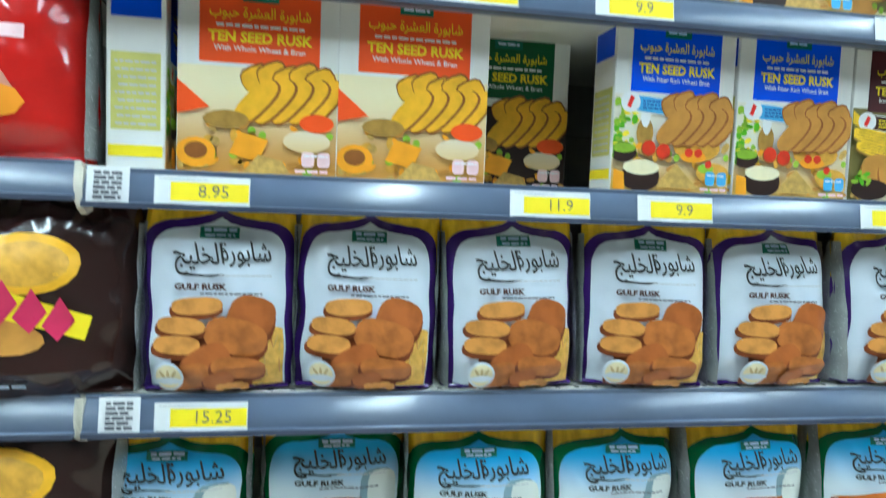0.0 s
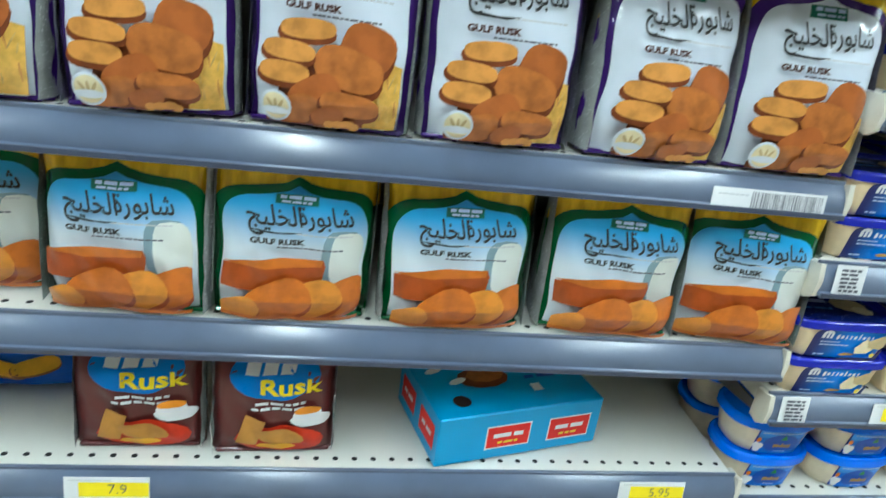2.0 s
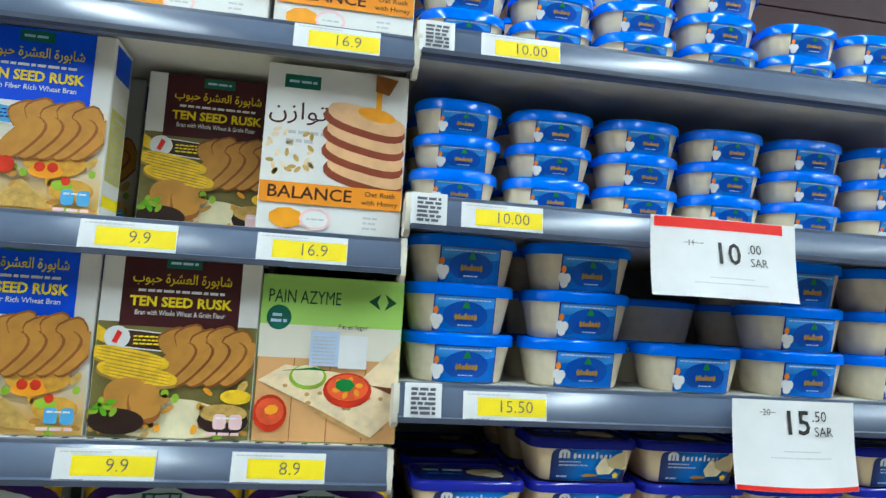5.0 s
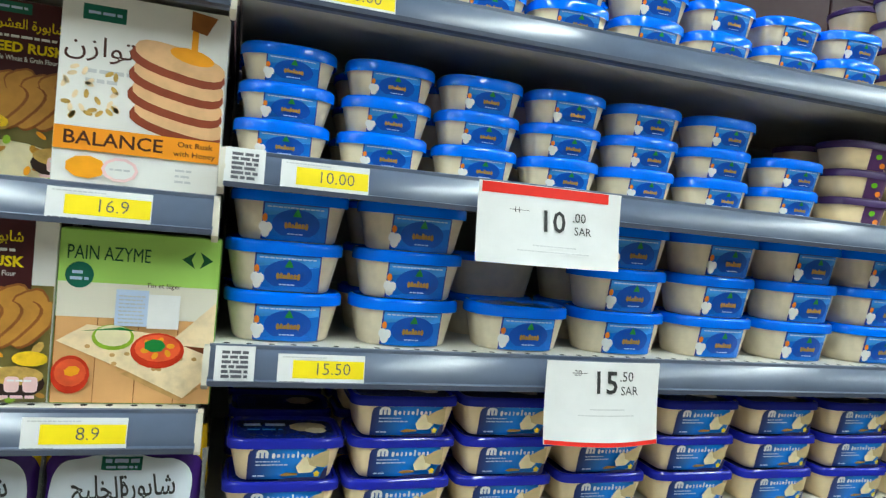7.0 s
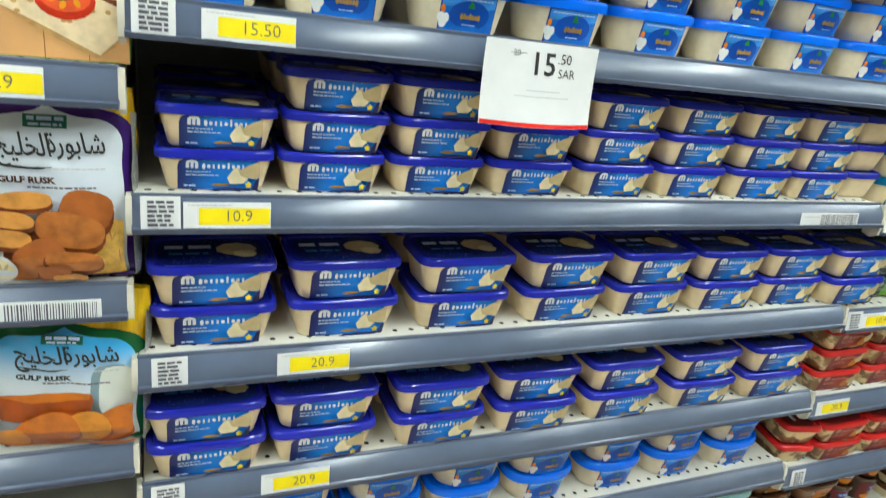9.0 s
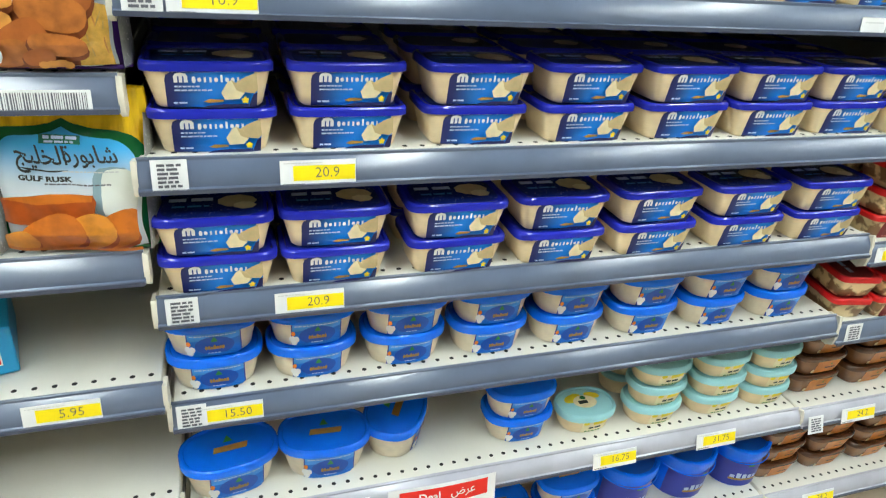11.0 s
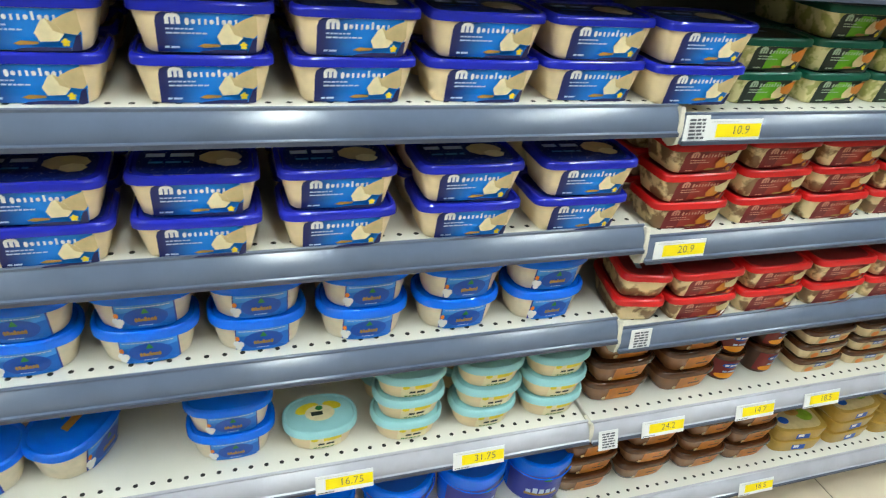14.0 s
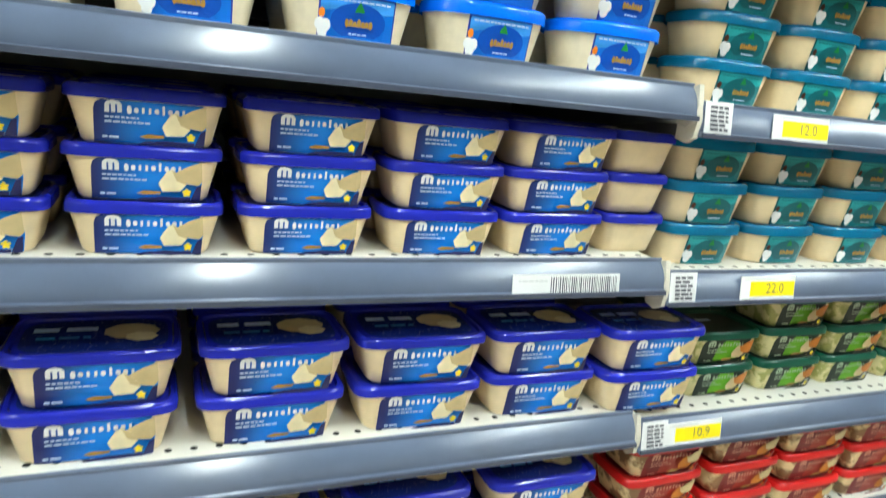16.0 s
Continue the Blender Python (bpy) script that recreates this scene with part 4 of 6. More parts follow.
def art_seed(a, w, h, band, look_of):
    """Kitchen photograph under a coloured title panel with three lines of lettering."""
    c = (-w / 2 + 0.001, w / 2 - 0.001, 0.001, h - 0.001)
    gold = look_of in ("orange", "green")
    if look_of == "maroon":
        a.rect(c[0], c[1], c[2], h * 0.62, C_DUSK)
        a.oval(0, h * 0.1, w * 0.36, h * 0.12, C_FLOUR, cut=c)
    elif look_of == "green":
        a.rect(c[0], c[1], c[2], h * 0.55, C_BOWL)
    else:
        a.rect(c[0], c[1], c[2], h * 0.58, C_WARMTABLE if look_of == "orange" else C_CREAMCARD)
    a.rect(-w * 0.37, w * 0.37, h * 0.60, h - 0.0005, band)
    a.rect(-w * 0.11, w * 0.11, h * 0.925, h * 0.985, C_LOGO)
    a.lines(0, h * 0.955, w * 0.17, h * 0.014, P_PALE, seed=2)
    a.text(ARABIC_TEN, 0, h * 0.865, h * 0.075, M_YELLOW, fit=w * 0.62, bold=0.012)
    a.lines(0, h * 0.797, w * 0.54, h * 0.015, P_WHITE, seed=9)
    a.text("TEN SEED RUSK", 0, h * 0.735, h * 0.075, M_YELLOW, fit=w * 0.64, bold=0.035)
    a.text("With Fiber Rich Wheat Bran" if band is C_BLUE else "Bran with Whole Wheat & Grain Flour" if look_of == "maroon" else "With Whole Wheat & Bran", 0, h * 0.675, h * 0.04, P_WHITE, fit=w * 0.56, bold=0.01)
    if look_of == "maroon":
        a.shape([(-w * 0.5 + 0.001, h * 0.6), (-w * 0.3, h * 0.5), (-w * 0.36, h * 0.47), (-w * 0.5 + 0.001, h * 0.52)], C_CORN)
    elif look_of == "blue":
        leaf = random.Random(4)
        for i in range(46):
            a.oval(w * leaf.uniform(-0.48, -0.31), h * leaf.uniform(0.20, 0.56), w * leaf.uniform(0.015, 0.045), h * leaf.uniform(0.010, 0.024), (C_LETTUCE, P_LIME, P_YEL)[i % 3], leaf.uniform(0, 180), 8, cut=c, up=i % 6 == 5)
        a.oval(-w * 0.24, h * 0.36, w * 0.07, h * 0.09, P_GOLD, n=12)
        a.oval(-w * 0.24, h * 0.46, w * 0.04, h * 0.07, P_WHITE, n=10)
    if look_of in ("blue", "maroon"):
        a.oval(-w * 0.22, h * 0.525, w * 0.20, h * 0.052, P_WHITE, -4, power=5)
        a.oval(-w * 0.21, h * 0.525, w * 0.19, h * 0.045, P_BROWN if look_of == "maroon" else C_BADGE, -4, power=5)
        a.oval(-w * 0.37, h * 0.535, w * 0.08, h * 0.062, P_WHITE, n=16)
        a.shape([(-w * 0.40, h * 0.51), (-w * 0.37, h * 0.50), (-w * 0.34, h * 0.56), (-w * 0.37, h * 0.575)], M_REDINK)
        for k in range(3):
            a.lines(-w * 0.17, h * (0.545 - 0.02 * k), w * 0.2, h * 0.009, M_YELLOW if look_of == "maroon" else C_BADGE2, seed=3 + k)
    # rusks in a basket
    face = C_RUSKGOLD if gold else C_RUSK
    if look_of == "blue":
        a.oval(w * 0.20, h * 0.29, w * 0.20, h * 0.085, C_BASKET, cut=c)
    for i in range(5):
        a.oval(w * (-0.02 + 0.10 * i), h * (0.53 + 0.02 * (i % 2)), w * 0.10, h * 0.07, C_CRUST, 25, 12, 3.0, cut=c)
        a.oval(w * (-0.02 + 0.10 * i), h * (0.525 + 0.02 * (i % 2)), w * 0.092, h * 0.063, face, 25, 12, 3.0, cut=c)
    for i in range(5):
        u = w * (0.40 - 0.105 * i)
        a.oval(u + w * 0.012, h * (0.415 - 0.004 * i), w * 0.18, h * 0.062, C_CRUST, 48, 18, 2.8, cut=c)
        a.oval(u, h * (0.42 - 0.004 * i), w * 0.172, h * 0.058, face, 48, 18, 2.8, cut=c)
    # things on the table, and crumbs and leaves between them
    rnd = random.Random(31)
    for i in range(34):
        u, v = rnd.uniform(-0.47, 0.47) * w, rnd.uniform(0.02, 0.30) * h
        a.oval(u, v, w * rnd.uniform(0.015, 0.05), h * rnd.uniform(0.01, 0.025), (C_GRAIN, C_BASKET, C_HONEY, C_RUSK, C_LETTUCE)[i % 5], rnd.uniform(0, 180), 8, cut=c, up=False)
    a.layer += 1
    if look_of == "blue":
        for du, dv in ((-0.215, 0.265), (-0.095, 0.25)):
            a.oval(w * du, h * dv, w * 0.062, h * 0.05, C_CRUST, n=12)
            a.oval(w * du + w * 0.004, h * dv + h * 0.006, w * 0.058, h * 0.045, C_TOMATO, n=12)
        a.oval(-w * 0.42, h * 0.24, w * 0.11, h * 0.06, C_BOWL, cut=c)
        a.oval(-w * 0.42, h * 0.265, w * 0.10, h * 0.03, C_LETTUCE, cut=c)
        a.shape([(-w * 0.16, h * 0.04), (w * 0.22, h * 0.04), (w * 0.08, h * 0.14), (w * 0.02, h * 0.19), (-w * 0.05, h * 0.13)], C_GRAIN)
        a.oval(-w * 0.27, h * 0.10, w * 0.155, h * 0.085, C_BOWL, n=20, power=2.4)
        a.oval(-w * 0.27, h * 0.155, w * 0.15, h * 0.045, C_FLOUR, n=20)
        a.oval(w * 0.16, h * 0.23, w * 0.11, h * 0.035, C_HONEY, n=12)
        a.oval(w * 0.12, h * 0.255, w * 0.035, h * 0.028, C_TOMATO, n=9, up=False)
        a.oval(w * 0.20, h * 0.255, w * 0.035, h * 0.028, C_TOMATO, n=9)
        a.oval(w * 0.33, h * 0.14, w * 0.14, h * 0.06, C_BASKET, cut=c)
        a.oval(w * 0.27, h * 0.165, w * 0.07, h * 0.03, C_LETTUCE, n=9)
        a.oval(w * 0.29, h * 0.19, w * 0.03, h * 0.025, C_TOMATO, n=9)
        a.shape([(-w * 0.5 + 0.001, h * 0.01), (-w * 0.40, h * 0.01), (-w * 0.41, h * 0.12), (-w * 0.5 + 0.001, h * 0.14)], C_HONEY)
    elif look_of == "maroon":
        for u, v in ((-0.28, 0.43), (-0.22, 0.345)):
            a.oval(w * u, h * v - h * 0.012, w * 0.255, h * 0.05, P_GOLD, -9, 20, 2.6, cut=c)
            a.oval(w * u, h * v, w * 0.25, h * 0.046, C_CORN, -9, 20, 2.6, cut=c)
            for k in range(4):
                a.oval(w * u, h * (v - 0.027 + 0.018 * k), w * 0.22, h * 0.0028, P_GOLD, -9, 10, cut=c, up=False)
            a.layer += 1
        slice_of(a, -w * 0.28, h * 0.22, w * 0.14, h * 0.11, 10, C_RUSK, C_CRUST, c)
        slice_of(a, -w * 0.16, h * 0.20, w * 0.10, h * 0.10, 15, C_RUSK, C_CRUST, c)
        a.oval(-w * 0.32, h * 0.09, w * 0.17, h * 0.07, C_BOWL, cut=c)
        for k in range(7):
            a.oval(-w * (0.46 - 0.02 * k), h * (0.14 + 0.025 * (k % 3)), w * 0.035, h * 0.016, (C_LETTUCE, P_LIME)[k % 2], 40 * k, 8, cut=c, up=False)
        a.layer += 1
        a.oval(w * 0.33, h * 0.11, w * 0.16, h * 0.075, C_BOWL, cut=c)
        a.oval(w * 0.33, h * 0.15, w * 0.15, h * 0.05, C_GRAIN, cut=c)
        a.oval(w * 0.40, h * 0.24, w * 0.10, h * 0.04, C_CORN, cut=c)
    else:
        a.oval(-w * 0.38, h * 0.12, w * 0.12, h * 0.08, C_HONEY, cut=c)
        a.oval(-w * 0.38, h * 0.13, w * 0.07, h * 0.045, C_CRUST, cut=c)
        a.shape([(-w * 0.18, h * 0.12), (0, h * 0.08), (w * 0.06, h * 0.2), (-w * 0.12, h * 0.24)], C_HONEY if gold else C_GRAIN)
        a.shape([(-w * 0.1, h * 0.02), (w * 0.2, h * 0.02), (w * 0.15, h * 0.09), (w * 0.0, h * 0.12)], C_GRAIN)
        a.oval(w * 0.3, h * 0.2, w * 0.15, h * 0.06, C_CREAMCARD if gold else C_GRAIN, cut=c)
        a.oval(w * 0.36, h * 0.3, w * 0.11, h * 0.05, C_ORANGE if gold else C_TOMATO, cut=c)
        if gold:
            a.shape([(-w * 0.5 + 0.001, h * 0.32), (-w * 0.3, h * 0.36), (-w * 0.5 + 0.001, h * 0.5)], C_ORANGE)
            a.oval(-w * 0.2, h * 0.3, w * 0.14, h * 0.05, P_GOLD, n=12)
    badge = C_BADGE if look_of == "blue" else C_PINK
    for u in (0.31, 0.41):
        a.oval(w * u, h * 0.105, w * 0.042, h * 0.042, badge, n=10, power=4, up=False)
    a.layer += 1
    a.lines(w * 0.36, h * 0.125, w * 0.15, h * 0.01, P_WHITE, seed=5)
    a.lines(w * 0.34, h * 0.04, w * 0.22, h * 0.016, C_PINK, seed=6)


def art_azyme(a, w, h):
    c = (-w / 2 + 0.001, w / 2 - 0.001, 0.001, h - 0.001)
    a.rect(c[0], c[1], c[2], h * 0.55, C_WOOD)
    for i in range(4):
        a.rect(-w * 0.5 + 0.001 + i * w * 0.25, -w * 0.495 + 0.001 + i * w * 0.25, c[2], h * 0.5, C_CRUST, up=False)
    a.layer += 1
    a.rect(c[0], c[1], h * 0.5, h * 0.72, C_CREAMCARD)
    a.rect(c[0], c[1], h * 0.70, c[3], C_LIME)
    a.text("PAIN AZYME", -w * 0.2, h * 0.865, h * 0.115, C_GREEN, fit=w * 0.50)
    for s in (-1, 1):
        a.shape([(w * (0.35 + s * 0.015), h * 0.915), (w * (0.35 + s * 0.10), h * 0.865), (w * (0.35 + s * 0.015), h * 0.815), (w * (0.35 + s * 0.04), h * 0.865)], C_GREEN, up=False)
    a.layer += 1
    a.oval(-w * 0.37, h * 0.74, w * 0.085, h * 0.075, C_LOGO, n=18)
    a.lines(-w * 0.37, h * 0.755, w * 0.09, h * 0.018, P_PALE, seed=5)
    a.lines(-w * 0.37, h * 0.72, w * 0.11, h * 0.018, P_PALE, seed=6)
    a.text("Fin et l\u00e9ger", w * 0.15, h * 0.70, h * 0.04, C_BROWNTEXT, bold=0.0)
    # crispbreads
    a.shape([(w * 0.22, h * 0.38), (w * 0.5 - 0.001, h * 0.62), (w * 0.5 - 0.001, h * 0.28), (w * 0.3, h * 0.30)], C_CRACK)
    a.shape([(w * 0.22, h * 0.36), (w * 0.5 - 0.001, h * 0.34), (w * 0.5 - 0.001, h * 0.29), (w * 0.26, h * 0.33)], C_OCHRE2)
    a.shape([(-w * 0.08, h * 0.18), (w * 0.3, h * 0.02), (w * 0.42, h * 0.10), (w * 0.1, h * 0.24)], C_CRACKSPOT)
    a.shape([(-w * 0.48, h * 0.36), (-w * 0.05, h * 0.20), (w * 0.32, h * 0.04), (w * 0.46, h * 0.16), (w * 0.46, h * 0.30), (w * 0.1, h * 0.42), (-w * 0.3, h * 0.46)], C_CRACK, centre=(0.0, h * 0.3))
    rnd = random.Random(3)
    for i in range(14):
        a.oval(rnd.uniform(-0.3, 0.38) * w, rnd.uniform(0.2, 0.36) * h, w * 0.018, h * 0.012, C_CRACKSPOT, n=7, up=False)
    a.layer += 1
    a.oval(-w * 0.14, h * 0.39, w * 0.13, h * 0.075, C_LETTUCE, n=18)
    a.oval(-w * 0.14, h * 0.40, w * 0.11, h * 0.062, C_FLOUR, n=18)
    a.shape([(-w * 0.34, h * 0.42), (-w * 0.1, h * 0.45), (0, h * 0.43), (-w * 0.12, h * 0.435)], P_LEAF)
    a.oval(w * 0.14, h * 0.32, w * 0.17, h * 0.105, C_TOMATO, n=20)
    a.oval(w * 0.14, h * 0.335, w * 0.145, h * 0.08, C_TOMATO2, n=16)
    for k in range(6):
        t = radians(60 * k + 20)
        a.oval(w * (0.14 + 0.085 * math.cos(t)), h * (0.335 + 0.045 * math.sin(t)), w * 0.028, h * 0.016, C_HONEY, 60 * k, 7, up=False)
    a.layer += 1
    a.oval(w * 0.12, h * 0.35, w * 0.07, h * 0.04, P_LEAF, n=7)
    a.oval(-w * 0.38, h * 0.17, w * 0.115, h * 0.11, C_TOMATO, n=18, cut=c)
    a.oval(-w * 0.38, h * 0.18, w * 0.095, h * 0.08, C_TOMATO2, n=14, cut=c)
    a.oval(-w * 0.37, h * 0.19, w * 0.05, h * 0.03, C_HONEY, 15, 7, cut=c)
    # paper sticker
    a.rect(-w * 0.14, w * 0.06, h * 0.46, h * 0.67, P_PALE)
    a.rect(w * 0.06, w * 0.26, h * 0.45, h * 0.65, P_WHITE)
    for i in range(8):
        a.lines(-w * 0.04, h * (0.48 + 0.022 * i), w * 0.16, h * 0.008, M_FAINT, seed=i)


def art_balance(a, w, h):
    c = (-w / 2 + 0.001, w / 2 - 0.001, 0.001, h - 0.001)
    a.rect(c[0], c[1], c[2], c[3], C_CARTON)
    a.rect(-w * 0.38, -w * 0.13, h * 0.86, h * 0.94, C_LOGO)
    a.lines(-w * 0.25, h * 0.90, w * 0.2, h * 0.015, P_PALE, seed=2)
    a.text(ARABIC_BALANCE, -w * 0.27, h * 0.72, h * 0.14, C_BROWNTEXT, fit=w * 0.40)
    a.lines(-w * 0.2, h * 0.60, w * 0.26, h * 0.02, M_FAINT, seed=3)
    a.lines(-w * 0.24, h * 0.55, w * 0.2, h * 0.02, M_FAINT, seed=4)
    rnd = random.Random(8)
    for i in range(26):
        a.oval(w * rnd.uniform(-0.48, -0.15), h * rnd.uniform(0.36, 0.62), w * 0.03, h * 0.012, C_GRAIN if i % 2 else C_CRACK, rnd.uniform(0, 180), 8, up=False)
    a.layer += 1
    for i in range(4):
        slice_of(a, w * (0.22 - 0.02 * i if i < 2 else 0.2), h * (0.40 + 0.105 * i), w * 0.30, h * 0.072, -12, C_BREAD, C_BREADCRUST, c, 0.25)
    a.oval(w * 0.28, h * 0.745, w * 0.14, h * 0.04, C_HONEY, -10, cut=c)
    a.rect(w * 0.27, w * 0.31, h * 0.75, h * 0.9, C_HONEY)
    a.shape([(w * 0.26, h * 0.89), (w * 0.36, h * 0.87), (w * 0.42, h * 0.97), (w * 0.26, h * 0.99)], C_CRUST)
    a.rect(c[0], c[1], h * 0.185, h * 0.305, C_BALANCE)
    a.text("BALANCE", -w * 0.15, h * 0.245, h * 0.10, C_BROWNTEXT, fit=w * 0.58, bold=0.012)
    a.text("Oat Rusk", w * 0.34, h * 0.27, h * 0.04, C_BROWNTEXT, fit=w * 0.22, bold=0.01)
    a.text("with Honey", w * 0.34, h * 0.22, h * 0.04, C_BROWNTEXT, fit=w * 0.26, bold=0.01)
    a.oval(-w * 0.3, h * 0.10, w * 0.12, h * 0.06, C_HONEY, n=9)
    a.oval(-w * 0.1, h * 0.10, w * 0.11, h * 0.065, C_PINK, n=10)
    a.oval(-w * 0.1, h * 0.10, w * 0.09, h * 0.05, C_CARTON, n=10)
    a.lines(-w * 0.1, h * 0.1, w * 0.12, h * 0.01, M_FAINT)
    for i in range(3):
        a.lines(w * 0.28, h * (0.07 + 0.03 * i), w * 0.1, h * 0.012, M_FAINT, seed=i)


C_BROWNTEXT = mat("brown_lettering", paint(70, 34, 22), 0.4, vary=0.08)
CARTONS = {
    "orange": (0.188, 0.065, 0.222, C_ORANGE, "white rusk carton with an orange title panel"),
    "blue": (0.174, 0.065, 0.222, C_BLUE, "white rusk carton with a royal blue title panel"),
    "maroon": (0.180, 0.065, 0.213, C_MAROON, "white rusk carton with a dark maroon title panel"),
    "green": (0.19, 0.065, 0.222, C_GREEN, "white rusk carton with a dark green title panel"),
    "azyme": (0.172, 0.05, 0.199, C_LIME, "light green crispbread carton with printed tomatoes"),
    "balance": (0.176, 0.06, 0.215, C_CARTON, "white oat rusk carton with an orange band"),
}


def carton(kind):
    w, d, h, band, words = CARTONS[kind]
    t = thing("rusk_carton", words, "carton", "rusk cartons")
    body = Geo().box(-w / 2, w / 2, -d / 2, d / 2, 0, h, C_LIMESIDE if kind == "azyme" else C_CARTON, 0.0012)
    part("carton", body, t)
    a = Art(lambda u, v, e: (u, -d / 2 - 0.0002 - e, v), 0.00012, 1)
    if kind == "azyme":
        art_azyme(a, w, h)
    elif kind == "balance":
        art_balance(a, w, h)
    else:
        art_seed(a, w, h, band, kind)
    part("front_print", a.g, t, "printed front", smooth=False)
    # narrow sides with a band and small print
    for s, name in ((-1, "side_print"), (1, "side_print")):
        a = Art(lambda u, v, e: (s * (w / 2 + 0.0002 + e), u, v), 0.00015, 1)
        if kind not in ("azyme", "balance"):
            a.rect(-d * 0.42, d * 0.42, h * 0.8, h * 0.97, band)
            a.rect(-d * 0.42, d * 0.42, h * 0.22, h * 0.62, C_SIDE)
            a.rect(-d * 0.46, d * 0.46, h * 0.08, h * 0.14, M_YELLOW)
        for i in range(9):
            a.lines(0, h * (0.25 + 0.04 * i), d * 0.7, h * 0.012, M_FAINT, seed=i)
        part(name, a.g, t, "narrow printed side", smooth=False)
    return t


for kind, k, x, y, turn in (
    ("orange", 2, -1.148, 0.03, 0), ("orange", 2, -0.963, 0.03, 1), ("green", 2, -0.81, 0.16, 0), ("blue", 2, -0.615, 0.03, 2), ("blue", 2, -0.436, 0.03, 0), ("maroon", 2, -0.256, 0.03, 0), ("azyme", 2, -0.079, 0.03, 0),
    ("blue", 1, -0.445, 0.03, 0), ("maroon", 1, -0.25, 0.11, 0), ("balance", 1, -0.092, 0.03, 0), ("blue", 1, -0.63, 0.03, 0), ("orange", 1, -0.83, 0.03, 0), ("orange", 1, -1.03, 0.03, 0), ("orange", 1, -1.22, 0.03, 0),
    ("balance", 0, -0.092, 0.03, 0), ("balance", 0, -0.275, 0.03, 0), ("maroon", 0, -0.46, 0.03, 0), ("blue", 0, -0.64, 0.03, 0), ("blue", 0, -0.82, 0.03, 0), ("orange", 0, -1.01, 0.03, 0), ("orange", 0, -1.21, 0.03, 0),
    ("maroon", 2, -0.25, 0.11, 0), ("blue", 2, -0.43, 0.11, 0), ("orange", 2, -1.14, 0.11, 0), ("orange", 2, -0.95, 0.11, 0), ("blue", 1, -0.45, 0.18, 0),
):
    put(("carton", kind), lambda: carton(kind), pose(x, y + CARTONS[kind][1] / 2, surface("A", k) + 0.0005, 0, 0, turn))
put(("carton", "blue"), None, pose(-1.287, 0.03 + 0.087, surface("A", 2) + 0.0005, 0, 0, 90))


# ---- bags ----
F_PURPLE = mat("purple_film", paint(62, 30, 112), 0.22, vary=0.12, scale=20, bump=0.35, bump_scale=45, coat=0.6)
F_GREEN = mat("green_film", paint(8, 92, 44), 0.22, vary=0.12, scale=20, bump=0.35, bump_scale=45, coat=0.6)
# darker upright streaks put the shade of crumpled folds into the gold
F_GOLD = mat("gold_film_fold_shade", paint(236, 186, 30), 0.2, vary=0.4, scale=40, bump=1.0, bump_scale=55, coat=0.6, dark=paint(172, 122, 14))
stretch(F_GOLD, 2.2, 1.0, 0.45)
F_SILVER = mat("silver_gusset", paint(190, 192, 190), 0.25, metal=0.4, vary=0.2, scale=40, bump=0.4, bump_scale=60)
F_WHITE = mat("white_glossy_film", paint(222, 230, 240), 0.2, vary=0.04, scale=18, bump=0.55, bump_scale=28, coat=0.7)
F_SKY = mat("sky_blue_film", paint(84, 186, 232), 0.2, vary=0.10, scale=10, bump=0.55, bump_scale=28, coat=0.7)
fade(F_SKY, paint(226, 236, 242), paint(60, 176, 236), "Z", 0.082, 0.150)
F_MILK = mat("printed_milk_glass", paint(226, 230, 222), 0.2, vary=0.06, scale=14, bump=0.2, bump_scale=40, coat=0.6)
F_MILKSHADE = mat("printed_glass_shade", paint(142, 168, 178), 0.2, vary=0.1, scale=14, bump=0.2, bump_scale=40, coat=0.6)
F_WHEAT = mat("printed_wheat_ears", paint(226, 178, 84), 0.25, vary=0.25, scale=80, coat=0.5)
F_CHOC = mat("dark_brown_film", paint(46, 24, 20), 0.2, vary=0.2, scale=12, bump=0.6, bump_scale=30, coat=0.7)
F_RED = mat("red_film", paint(196, 26, 20), 0.2, vary=0.15, scale=12, bump=0.6, bump_scale=30, coat=0.7)
F_MAROON = mat("maroon_film", paint(96, 36, 34), 0.3, vary=0.12, scale=15, bump=0.3, bump_scale=40, coat=0.4)
F_BLUE = mat("deep_blue_film", paint(22, 100, 210), 0.2, vary=0.2, scale=12, bump=0.6, bump_scale=30, coat=0.7)
F_BRICK = mat("brick_red_film", paint(164, 36, 22), 0.2, vary=0.15, scale=12, bump=0.5, bump_scale=30, coat=0.6)
P_TOASTBOX = mat("cyan_carton", paint(24, 158, 214), 0.35, vary=0.05, scale=12, coat=0.2)


